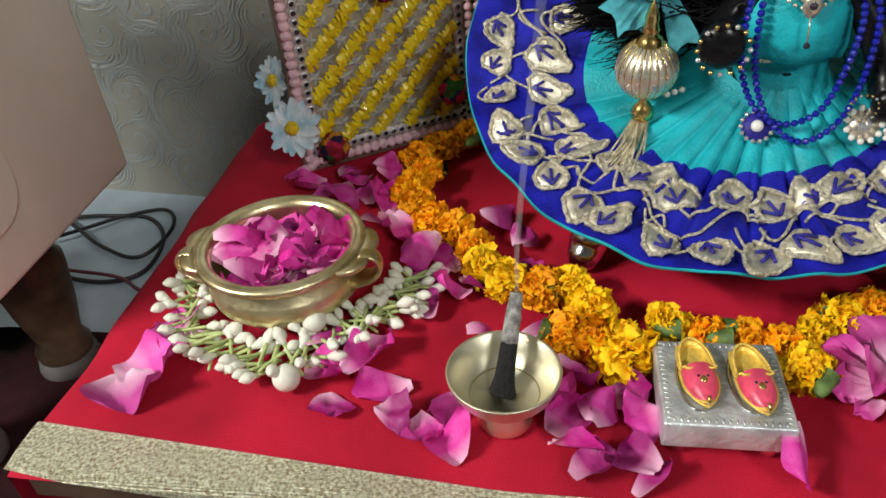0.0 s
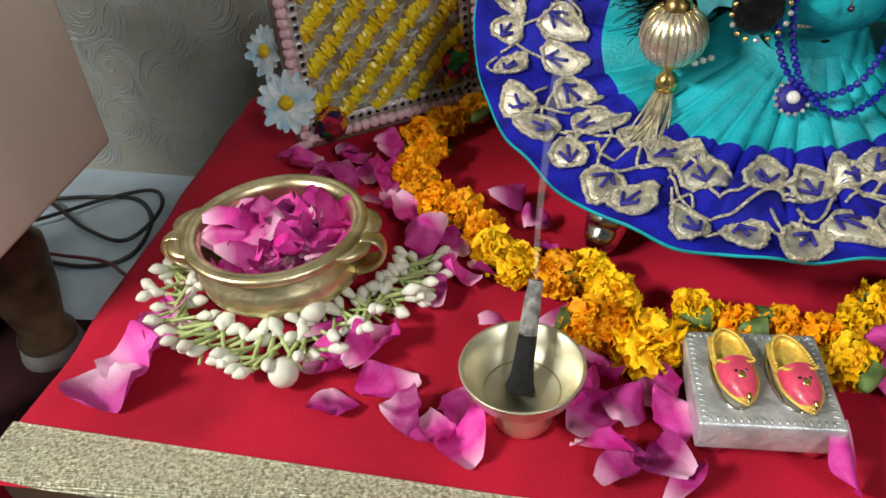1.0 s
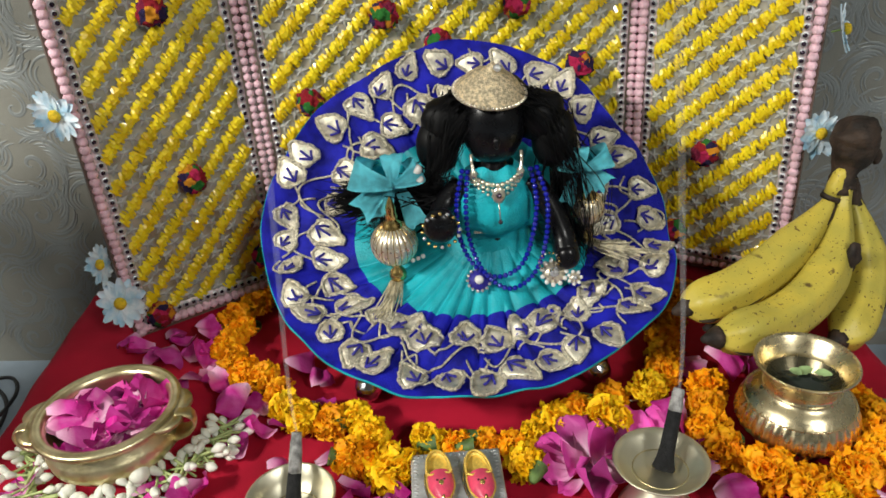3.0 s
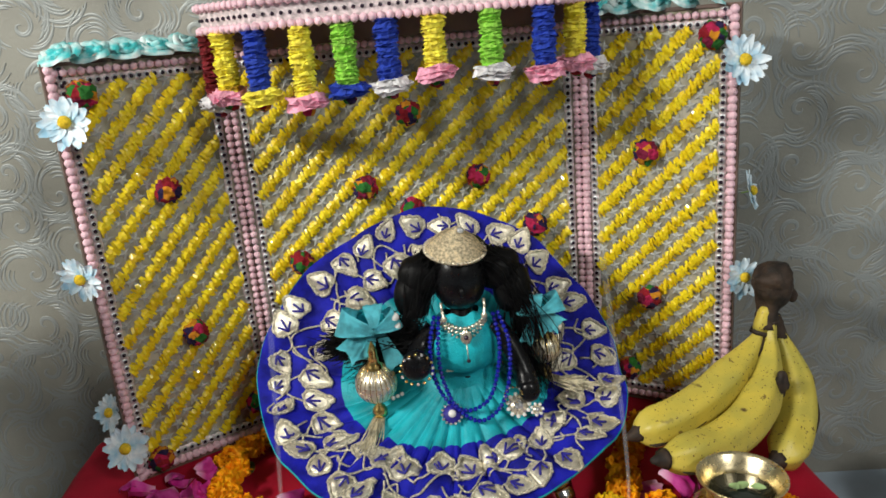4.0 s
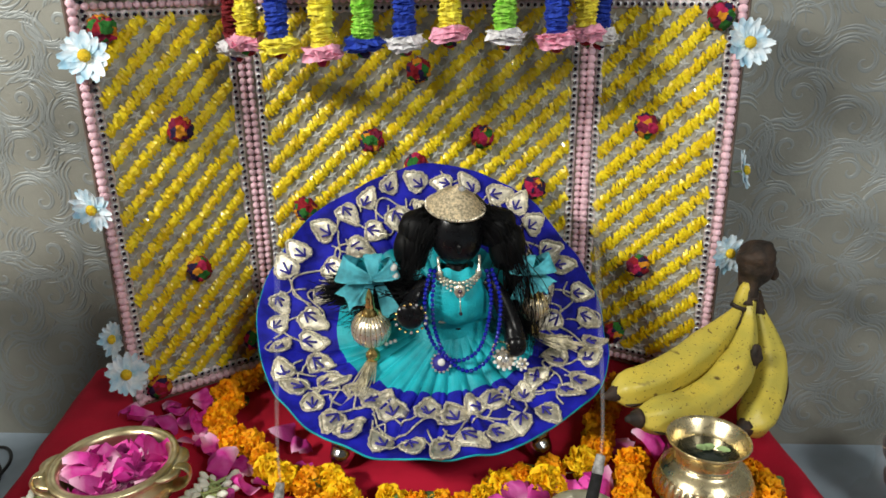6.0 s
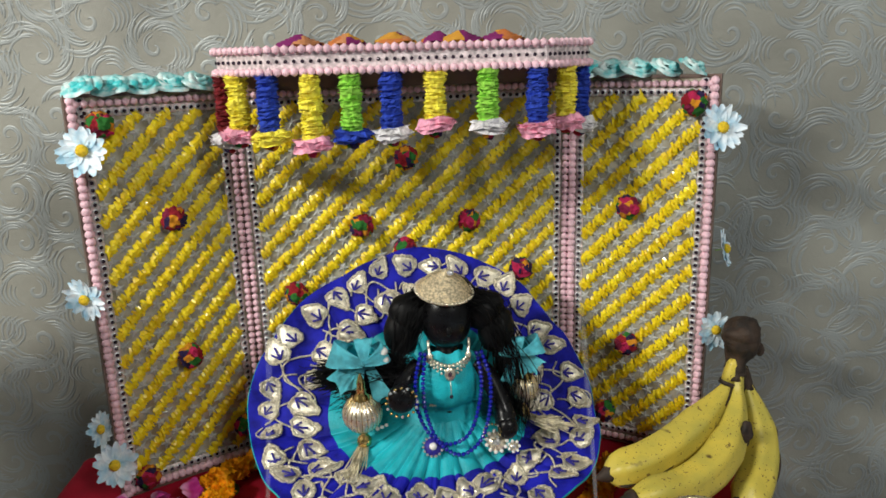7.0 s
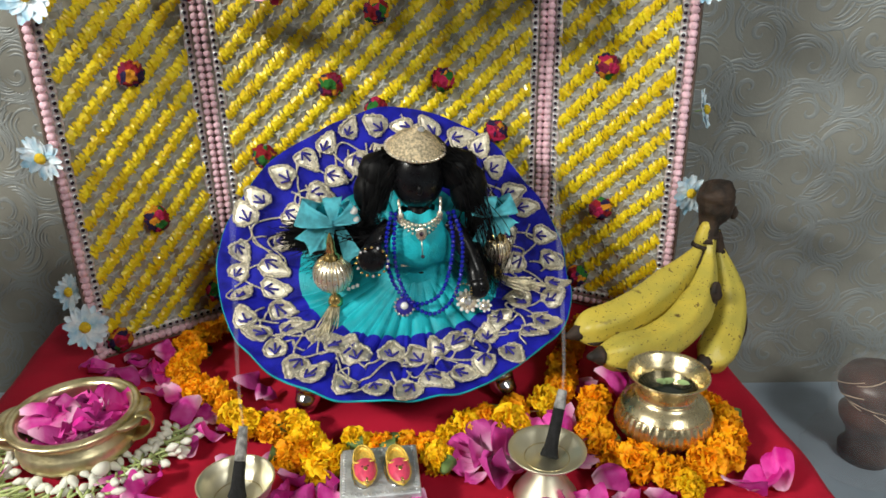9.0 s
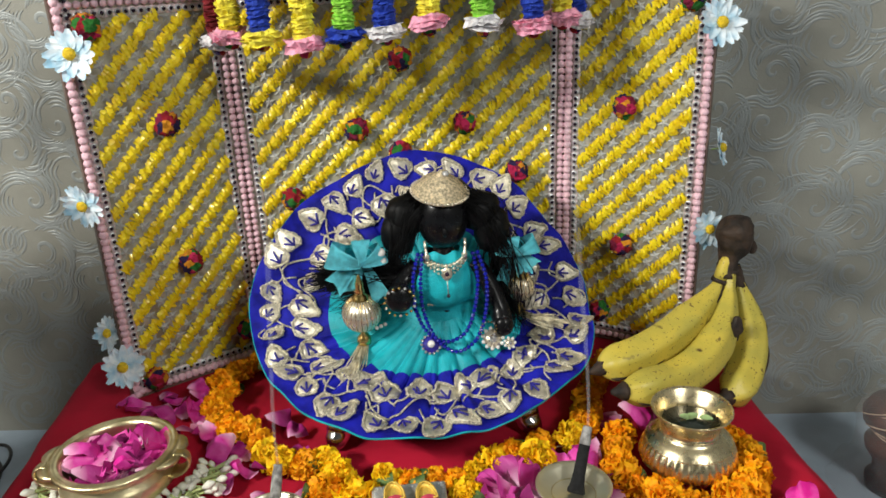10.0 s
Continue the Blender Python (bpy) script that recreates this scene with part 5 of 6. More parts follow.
# ---- brass bowl of petals ----
def build_urli():
    o = (0.101, 0.551, 0.0)
    u = thing("brass_bowl", o, "round brass bowl with lugs and ring handles", "bowl")
    prof = [(0.0001, 0.001), (0.036, 0.001), (0.040, 0.004), (0.042, 0.009), (0.051, 0.015), (0.0585, 0.024), (0.0600, 0.032), (0.0575, 0.039), (0.0535, 0.044), (0.0530, 0.048), (0.056, 0.0515), (0.063, 0.0535), (0.0648, 0.0565), (0.0638, 0.0595), (0.060, 0.0603), (0.0592, 0.0592), (0.0575, 0.0600), (0.0545, 0.0590), (0.0525, 0.054), (0.0535, 0.040), (0.051, 0.022), (0.042, 0.010), (0.0001, 0.007)]
    part("bowl", lathe(prof, 72), M["brass_bowl"], u)
    bm = bmesh.new()
    for k in range(44):
        a = 2 * math.pi * k / 44
        add_ball(bm, (0.0425 * math.cos(a), 0.0425 * math.sin(a), 0.0095), 0.0032, 1)
    part("beaded_foot", bm, M["brass_bowl"], u, "scalloped foot rim", kind="stuff")
    for side in (math.radians(190), math.radians(-8)):
        def at(r, da, z):
            return (r * math.cos(side + da), r * math.sin(side + da), z)
        # curved ear plate, then the arched ring handle below it
        bm = bmesh.new()
        rows = []
        for i in range(17):
            t = i / 16
            da = (t - 0.5) * 0.95
            ext = 0.0645 + 0.0075 * abs(math.sin(2 * math.pi * t)) ** 0.6 + 0.004 * math.sin(math.pi * t)
            rows.append([at(0.0625, da, 0.0535), at(0.0625, da, 0.0590), at(ext, da, 0.0585), at(ext, da, 0.0545)])
        add_grid(bm, rows, close_v=True)
        bm.faces.new([bm.verts.new(p) for p in rows[0]])
        bm.faces.new([bm.verts.new(p) for p in rows[-1][::-1]])
        part("lug", bm, M["brass_bowl"], u)
        pts = spline([at(0.066, 0, 0.0565), at(0.0745, 0, 0.0555), at(0.0790, 0, 0.050), at(0.0775, 0, 0.042), at(0.070, 0, 0.035), at(0.058, 0, 0.031)], 26)
        part("handle", tube(pts, lambda q: 0.0100 - 0.0030 * math.sin(3.14 * q), 12, flat=0.30), M["brass_bowl"], u, "arched brass strap handle")


build_urli()


# ---- incense lamps ----
def build_diya(at, prof, label, stick_a, stick_b, split):
    d = thing("brass_lamp", at, label, "oil lamp", "brass incense lamps")
    waist = min(range(3, len(prof) - 6), key=lambda i: prof[i][0])
    part("dish", lathe(prof[waist:], 64), M["brass_pale"], d)
    part("foot", lathe(prof[: waist + 1], 64), M["brass_pale"], d)
    r0, z0 = prof[-3]
    ring = [(r0 * math.cos(q), r0 * math.sin(q), z0 + 0.0002) for q in [2 * math.pi * k / 48 for k in range(49)]]
    part("engraved_ring", tube(ring, 0.0006, 6, caps=False), M["brass_bowl"], d, "fine ring turned inside the dish")
    a, b = Vector(stick_a), Vector(stick_b)
    c = thing("incense_cone", a, "half burnt black incense stick with grey ash", "incense", "burning incense sticks")
    e = b - a
    bm = bmesh.new()
    add_tube(bm, [e * t for t in (0.0, 0.03, 0.08, 0.16, 0.3, split)], lambda s: (0.0078, 0.0088, 0.0078, 0.0066, 0.0058, 0.0054)[round(s * 5)], 18)
    rough_up(bm, 0.0005, 500)
    part("stick", bm, M["char"], c)
    bm = tube([e * (split + (1 - split) * k / 8) for k in range(9)], lambda s: 0.0053 - 0.0012 * s * s, 16)
    rough_up(bm, 0.0007, 400)
    part("ash", bm, M["ash"], c, "pale grey ash")


DISH = [(0.0001, 0.002), (0.0165, 0.001), (0.0175, 0.003), (0.0165, 0.007), (0.0155, 0.014), (0.017, 0.019), (0.024, 0.024), (0.0315, 0.034), (0.0345, 0.0445), (0.0358, 0.0455), (0.0352, 0.0462), (0.0335, 0.0455), (0.030, 0.035), (0.022, 0.0255), (0.010, 0.0215), (0.0001, 0.0205)]
build_diya((0.277, 0.440, 0.0), DISH, "small footed brass lamp dish", (0.2755, 0.440, 0.0235), (0.2835, 0.474, 0.079), 0.52)
TALL = [(0.0001, 0.001), (0.030, 0.001), (0.031, 0.004), (0.0285, 0.008), (0.022, 0.018), (0.0125, 0.030), (0.010, 0.036), (0.012, 0.040), (0.022, 0.044), (0.032, 0.051), (0.0360, 0.0555), (0.0368, 0.0565), (0.0358, 0.0572), (0.031, 0.0535), (0.021, 0.0468), (0.010, 0.0440), (0.0001, 0.0435)]
build_diya((0.566, 0.432, 0.0), TALL, "taller footed brass lamp dish with a flared base", (0.5675, 0.430, 0.0475), (0.587, 0.463, 0.099), 0.72)


# ---- small silver platform with toy shoes ----
def build_platform():
    p = thing("silver_platform", (0.4085, 0.4515, 0.0), "small square embossed silver platform on ball feet", "platform")
    slab = part("slab", box(-0.0375, 0.0375, -0.036, 0.0345, 0.0125, 0.033, bevel=0.002), M["silver"], p)
    bm = bmesh.new()
    for s in (-1, 1):
        for k in range(17):
            t = -0.031 + 0.062 * k / 16
            add_ball(bm, (t, s * 0.0315 - 0.0008, 0.0330), 0.0014, 1, (0.6, 1.5, 0.4))
            add_ball(bm, (s * 0.0335, t, 0.0330), 0.0014, 1, (1.5, 0.6, 0.4))
    part("embossed_rim", bm, M["silver"], slab, "beaded embossing", kind="stuff")
    for x in (-0.0155, 0.0155):
        out = [(x + 0.0115 * math.cos(t) * (1 if abs(math.cos(t)) < 0.8 else 0.95), 0.001 + 0.0265 * math.sin(t), 0.0336) for t in [2 * math.pi * k / 30 for k in range(31)]]
        part("embossed_footprint", tube(out, 0.0010, 6, caps=False), M["chrome"], slab)
    for x in (-0.026, 0.026):
        for y in (-0.026, 0.025):
            part("ball_foot", ball((x, y, 0.0065), 0.0064, 2), M["chrome"], p)


build_platform()


def build_shoe(at, turn):
    s = thing("toy_shoe", at, "tiny pink and gold toy slipper with a curled toe", "toy shoe", "pair of toy slippers")
    s.rotation_euler = (0, 0, math.radians(turn))

    def wid(t):
        return 0.0095 * (math.sin(math.pi * min(1, 0.10 + 0.62 * (1 - t) + 0.0)) ** 0.8) * (1.0 if t < 0.7 else 1 - ((t - 0.7) / 0.3) ** 1.6)

    # heel at t=0 (far end), toe at t=1
    def ypos(t):
        return 0.0255 - 0.052 * t

    bm = bmesh.new()
    rows = []
    for i in range(15):
        t = i / 14
        w = max(0.0005, 0.0062 + 0.0042 * max(0, math.sin(math.pi * min(1, 0.15 + 0.95 * t))) if t < 0.62 else 0.0104 * max(0, math.cos((t - 0.62) / 0.38 * math.pi / 2)) ** 0.75)
        zz = 0.0 + 0.004 * max(0, t - 0.86) / 0.14
        rows.append([(w * q, ypos(t), zz + h) for q, h in ((-1, 0.0), (-1.04, 0.0012), (-0.5, 0.0022), (0.5, 0.0022), (1.04, 0.0012), (1, 0.0))])
    add_grid(bm, rows)
    part("sole", bm, M["shoe_gold"], s, "gold sole")
    bm = bmesh.new()
    rows = []
    for i in range(13):
        t = 0.48 + 0.50 * i / 12
        w = max(0.0006, 0.0104 * max(0, math.cos(max(0, t - 0.62) / 0.38 * math.pi / 2)) ** 0.75)
        h = 0.0085 * (1 - ((t - 0.48) / 0.52) ** 2) + 0.002
        rows.append([(w * math.cos(a), ypos(t), 0.0012 + h * math.sin(a)) for a in [math.pi * k / 14 for k in range(15)]])
    add_grid(bm, rows)
    part("upper", bm, M["shoe_pink"], s, "pink enamelled upper")
    bm = bmesh.new()
    rows = []
    for i in range(21):
        a = math.pi * i / 20
        x, y = 0.0098 * math.cos(a), 0.0
        back = 0.0005 + 0.0255 * max(0, math.sin(a)) ** 0.9
        rows.append([(x * (0.62 + 0.38 * (1 - math.sin(a)) + 0.05), back, 0.001), (x * 0.98, back * 1.03, 0.005), (x, back * 1.05, 0.0060 - 0.001 * math.sin(a)), (x * 0.92, back * 0.95, 0.0060), (x * 0.88, back * 0.92, 0.0022)])
    add_grid(bm, rows)
    part("heel_wall", bm, M["shoe_gold"], s)
    bm = bmesh.new()
    add_grid(bm, [[(x * (0.8 if y > 0.018 else 0.92), y, 0.0026) for x in (-0.0088, 0, 0.0088)] for y in (-0.001, 0.006, 0.012, 0.018, 0.0235)], flip=True)
    part("insole", bm, M["shoe_gold"], s, "gold insole")
    pts = [(0.0101 * math.cos(a), 0.0005 + 0.0262 * max(0, math.sin(a)) ** 0.9, 0.0064) for a in [math.pi * k / 26 for k in range(27)]]
    pts += [(-0.0095 * math.cos(b), -0.0005 - 0.0025 * abs(math.sin(2 * b)), 0.0098) for b in [math.pi * k / 14 for k in range(1, 14)]]
    bm = bmesh.new()
    for p in spline(pts + [pts[0]], 64):
        add_ball(bm, p, 0.0011, 1)
    part("beaded_trim", bm, M["shoe_gold"], s, "gold beaded trim", kind="stuff")
    pts = [(0.0105 * max(0, math.cos(max(0, t - 0.62) / 0.38 * math.pi / 2)) ** 0.75 * sgn if t < 1 else 0, ypos(t), 0.0016) for sgn, ts in ((1, [0.45 + 0.055 * k for k in range(11)]), (-1, [0.945 - 0.055 * k for k in range(10)])) for t in ts]
    part("edge_piping", tube(pts, 0.0011, 6), M["shoe_gold"], s)
    part("toe_curl", tube(spline([(0, ypos(0.93), 0.003), (0, ypos(1.0), 0.004), (0, ypos(1.02), 0.0075), (0, ypos(0.97), 0.009)], 10), 0.0013, 7), M["gold"], s)
    part("ornament", rough_up(ball((0, ypos(0.68), 0.0088), 0.0032, 2, (0.9, 1.5, 0.5)), 0.0006, 700), M["gold"], s)
    for x in (-0.0026, 0.0026):
        part("stone", ball((x, ypos(0.67), 0.0096), 0.0013, 1), M["stone"], s)


build_shoe((0.3945, 0.4535, 0.0345), 5)
build_shoe((0.4265, 0.4500, 0.0345), 6)


# ---- brass water pot ----
def build_lota():
    t = thing("brass_water_pot", (0.707, 0.498, 0.0), "small fluted brass water pot with a flared rim", "pot")
    prof = [(0.0001, 0.001), (0.027, 0.001), (0.029, 0.004), (0.028, 0.009), (0.034, 0.014), (0.0440, 0.020), (0.0495, 0.027), (0.0502, 0.031), (0.0480, 0.040), (0.0445, 0.0475), (0.0390, 0.0540), (0.0325, 0.0590), (0.0300, 0.064), (0.0310, 0.070), (0.0350, 0.0780), (0.0397, 0.0838), (0.0415, 0.0855), (0.0412, 0.0868), (0.0390, 0.0862), (0.0345, 0.0795), (0.0295, 0.071), (0.0282, 0.065), (0.0295, 0.061), (0.0001, 0.060)]

    def flute(a, r, z):
        k = max(0, 1 - abs(z - 0.032) / 0.0165) if r > 0.03 and z < 0.05 else 0
        return 1 + 0.050 * min(1, k * 2.5) * (abs(math.sin(a * 19)) ** 0.6 - 0.6)

    fine = []
    for (r0, z0), (r1, z1) in zip(prof, prof[1:]):
        fine += [(r0 + (r1 - r0) * k / 3, z0 + (z1 - z0) * k / 3) for k in range(3)]
    part("body", lathe(fine + [prof[-1]], 204, wave=flute), M["brass"], t)
    for z, r in ((0.0478, 0.0446), (0.0165, 0.0392), (0.0615, 0.0312)):
        part("ring_moulding", tube([(r * math.cos(a), r * math.sin(a), z) for a in [2 * math.pi * k / 60 for k in range(61)]], 0.0009, 6, caps=False), M["brass"], t)
    w = solo("water", lathe([(0.0001, 0.0), (0.0300, 0.0), (0.0302, 0.0004), (0.0001, 0.0005)], 40), M["water"], "dark still water inside the brass pot", "water", (0.707, 0.498, 0.0690))
    bm = bmesh.new()
    for k, (cx, cy, L, a) in enumerate(((0.004, 0.006, 0.017, 0.5), (0.016, -0.001, 0.014, -0.4), (-0.006, 0.003, 0.010, 2.2))):
        rows = []
        for i in range(9):
            q = i / 8
            wdt = 0.0052 * math.sin(math.pi * (0.04 + 0.92 * q)) ** 0.8 * (1 + 0.12 * math.sin(q * 30))
            rows.append([(cx + math.cos(a) * (q - 0.5) * L - math.sin(a) * wdt * e, cy + math.sin(a) * (q - 0.5) * L + math.cos(a) * wdt * e, 0.0013 * k + 0.0012 * abs(e) + 0.001 * math.sin(3 * q)) for e in (-1, -0.5, 0, 0.5, 1)])
        add_grid(bm, rows)
    solo("floating_leaf", bm, M["tulsi"], "pale green basil leaf sprig floating on the water", "leaf", (0.707, 0.498, 0.0698))


build_lota()


# ---- hand of bananas ----
def build_bananas():
    at = Vector((0.80, 0.62, 0.0))
    h = thing("banana_bunch", at, "bunch of ripe yellow bananas with brown spots", "bananas")
    neck = Vector((0.831, 0.700, 0.152))
    fruits = [
        [(0.829, 0.700, 0.150), (0.812, 0.690, 0.124), (0.778, 0.668, 0.105), (0.735, 0.640, 0.092), (0.690, 0.615, 0.085), (0.655, 0.603, 0.082), (0.637, 0.598, 0.080)],
        [(0.834, 0.696, 0.150), (0.826, 0.678, 0.116), (0.803, 0.645, 0.088), (0.766, 0.610, 0.072), (0.722, 0.583, 0.066), (0.680, 0.562, 0.072), (0.648, 0.551, 0.078)],
        [(0.842, 0.704, 0.150), (0.849, 0.700, 0.120), (0.854, 0.684, 0.088), (0.849, 0.657, 0.058), (0.832, 0.630, 0.038), (0.812, 0.608, 0.030), (0.792, 0.594, 0.028)],
        [(0.836, 0.708, 0.150), (0.832, 0.705, 0.112), (0.812, 0.690, 0.074), (0.778, 0.664, 0.044), (0.736, 0.640, 0.033), (0.700, 0.622, 0.036), (0.675, 0.612, 0.044)],
    ]
    for i, pts in enumerate(fruits):
        line = [p - at for p in spline(pts, 40)]

        def girth(s):
            base = 0.0064 + 0.0152 * min(1, max(0, (s - 0.10) / 0.28)) ** 0.9
            if s > 0.78:
                base *= max(0.24, math.cos((s - 0.78) / 0.22 * 1.30))
            return base
        bm = bmesh.new()
        add_tube(bm, line, girth, 20)
        # five soft ridges
        bm.verts.ensure_lookup_table()
        for k, v in enumerate(bm.verts):
            j, ringi = k % 20, k // 20
            c = line[min(ringi, 39)]
            v.co = c + (v.co - c) * (1 + 0.10 * math.cos(2 * math.pi * j / 20 * 5 + i))
        fruit = part("banana", bm, M["banana"], h)
        bm = tube([line[k] for k in range(0, 7 if i >= 2 else 2)], lambda q: 0.0086 + 0.001 * q, 12)
        part("neck", rough_up(bm, 0.0014, 260), M["banana_tip"], fruit, "dark dried neck")
        if i == 0:
            bm = tube([line[k] + Vector((0.0055, -0.0085, -0.0020)) * (girth(k / 39) / 0.0150) for k in range(3, 12)], lambda q: 0.0006 + 0.0042 * math.sin(3.1 * q), 8)
            part("bruise", rough_up(bm, 0.001, 200), M["banana_tip"], fruit, "dark wedge-shaped bruise")
        if i == 1:
            bm = tube([line[k] + Vector((-0.006, -0.0165, -0.0025 + 0.002 * math.sin(k))) * (girth(k / 39) / 0.0216) for k in range(22, 39)], lambda q: 0.0004 + 0.0017 * math.sin(3.1 * q) ** 2, 6)
            part("bruise", bm, M["banana_tip"], fruit, "dark split along the peel")
            part("bruise", rough_up(ball(line[12] + Vector((0.010, -0.0145, 0.006)), 0.0115, 3, (0.7, 0.5, 1.5)), 0.003, 140), M["banana_tip"], fruit, "dark bruise on the peel")
        # dark scuffs along the ridges and at the neck
        edge = (Vector((0.002, -0.0195, -0.0085)), Vector((0.0, -0.0195, -0.0085)), Vector((0.019, -0.010, 0.002)), Vector((0, -0.018, -0.010)))[i]
        for k0, k1 in ((2, 9), (13, 17), (19, 27), (30, 36)):
            bm = tube([line[k] + edge * (girth(k / 39) / 0.0216) * 1.05 for k in range(k0, k1)], lambda q: 0.0004 + 0.0016 * math.sin(3.1 * q), 5)
            part("ridge_scuff", bm, M["banana_tip"], fruit, "brown scuffed ridge")
        tip = line[-1]
        d = (line[-1] - line[-4]).normalized()
        bm = tube([tip - d * 0.006, tip - d * 0.002, tip + d * 0.002, tip + d * 0.007, tip + d * 0.011], lambda q: 0.0112 - 0.0085 * q, 12)
        part("blossom_tip", rough_up(bm, 0.001, 400), M["banana_tip"], fruit, "dry dark tip")
    knob = [neck + Vector(v) - at for v in ((-0.002, -0.004, -0.012), (0.001, 0, 0.008), (0.006, 0.002, 0.026), (0.006, 0.002, 0.042), (0.002, 0.0, 0.056), (-0.001, 0.0, 0.062))]
    bm = tube(spline(knob, 22), lambda q: 0.0115 + 0.0105 * max(0, math.sin(math.pi * (q - 0.18) / 0.92)) - 0.013 * max(0, q - 0.84) / 0.16, 20)
    rough_up(rough_up(bm, 0.004, 70), 0.0015, 260)
    collar = tube([neck + Vector(v) - at for v in ((-0.009, -0.004, -0.014), (-0.007, -0.004, -0.004), (-0.004, -0.003, 0.008), (-0.002, -0.002, 0.014))], lambda q: 0.0098 - 0.0022 * q, 14)
    ring = tube([neck + Vector(v) - at for v in ((-0.0105, -0.004, -0.018), (-0.009, -0.004, -0.013))], 0.0112, 14)
    part("dark_ring", rough_up(ring, 0.002, 200), M["banana_tip"], h, "blackened ring below the collar")
    part("cut_collar", rough_up(collar, 0.002, 160), M["banana"], h, "yellow peel collar under the crown")
    part("crown_stem", bm, M["banana_tip"], h, "dark brown dried crown")
    bm = tube(spline([knob[3] + Vector((0.006, -0.004, -0.004)), knob[3] + Vector((0.019, -0.006, -0.014)), knob[3] + Vector((0.025, -0.006, -0.022))], 10), lambda q: 0.0105 - 0.006 * q, 9)
    part("stem_stub", rough_up(bm, 0.002, 200), M["banana_tip"], h)


build_bananas()


# ---- marigold garlands ----
def marigold_mesh(seed, key, squash):
    """A dense pompon of small frilled petals."""
    rnd = random.Random(seed)
    bm = bmesh.new()
    R = 0.0182
    for layer in range(9):
        phi = math.radians(4 + 13 * layer)
        n = 5 + int(15 * math.sin(phi))
        for k in range(n):
            a = 2 * math.pi * (k + 0.5 * layer) / n + rnd.uniform(-0.28, 0.28)
            p = phi + rnd.uniform(-0.2, 0.2)
            out = Vector((math.sin(p) * math.cos(a), math.sin(p) * math.sin(a), math.cos(p) * squash))
            roll = rnd.uniform(-1.3, 1.3)
            s0 = Vector((-math.sin(a), math.cos(a), 0))
            u0 = out.cross(s0)
            side = s0 * math.cos(roll) + u0 * math.sin(roll)
            upv = out.cross(side)
            w = 0.0052 * rnd.uniform(0.65, 1.35)
            L = R * rnd.uniform(0.70, 1.22)
            bend = rnd.uniform(-0.006, 0.006)
            gutter = rnd.uniform(-0.0022, 0.0022)
            rows = []
            for t in (0.40, 0.72, 0.90, 1.0):
                row = []
                late = max(0, t - 0.55) / 0.45
                for i, q in enumerate((-1, -0.5, 0, 0.5, 1)):
                    ww = w * (0.35 + 0.75 * (t - 0.40) / 0.60)
                    jag = 0.0016 * (i % 2) * (t == 1.0) + 0.0022 * abs(q) ** 3 * (t == 1.0)
                    wave = (0.0011 * (-1) ** i + rnd.uniform(-0.0008, 0.0008)) * late
                    row.append(out * (L * t - jag) + side * ww * q + upv * (wave + gutter * (1 - q * q) + bend * late * late))
                rows.append(row)
            add_grid(bm, rows)
    add_ball(bm, (0, 0, 0), R * 0.45, 2, (1, 1, squash))
    return link_mesh("marigold_flower", bm, M[key])


MARI = {"o": [marigold_mesh(s, "marigold", 0.8) for s in (1, 2, 3)], "y": [marigold_mesh(s, "marigold_yellow", 0.8) for s in (5, 6, 7)]}
CALYX = link_mesh("calyx", lathe([(0.0001, -0.012), (0.003, -0.011), (0.0055, -0.005), (0.007, 0.002), (0.0085, 0.006)], 12), M["green"])


def build_garland(flowers, label, seed):
    """flowers: x, y, kind, size; strung in order."""
    rnd = random.Random(seed)
    o = Vector((flowers[0][0], flowers[0][1], 0.0))
    gl = thing("marigold_garland", o, label, "garland", "marigold garlands")
    mid = Vector((0.44, 0.72, 0)) if seed == 1 else Vector((0.707, 0.498, 0))
    for x, y, kind, size in flowers:
        out = Vector((x, y, 0)) - mid
        out.normalize()
        tilt = rnd.uniform(0.1, 0.75)
        size *= 1.03
        axis = (Vector((0, 0, 1)) + out * tilt + Vector((rnd.uniform(-0.4, 0.4), rnd.uniform(-0.5, 0.2), 0))).normalized()
        q = axis.to_track_quat("Z", "Y").to_matrix().to_4x4() @ Matrix.Rotation(rnd.uniform(0, 6.28), 4, "Z") @ Matrix.Scale(size, 4)
        f = part("marigold_flower", rnd.choice(MARI[kind]), None, gl)
        f.matrix_local = Matrix.Translation(Vector((x, y, 0.0155 * size)) - o) @ q
        if rnd.random() < 0.45:
            c = part("calyx", CALYX, None, gl, "green calyx")
            c.matrix_local = Matrix.Translation(Vector((x, y, 0.012)) - o + Vector((rnd.uniform(-0.014, 0.014), rnd.uniform(-0.012, 0.012), 0.004))) @ Matrix.Rotation(rnd.uniform(0, 6), 4, "Z") @ Matrix.Rotation(rnd.uniform(0.9, 1.8), 4, "X")
    part("string", tube(spline([(x - o.x, y - o.y, 0.008) for x, y, _, _ in flowers], 90), 0.0009, 5), M["jasmine"], gl)


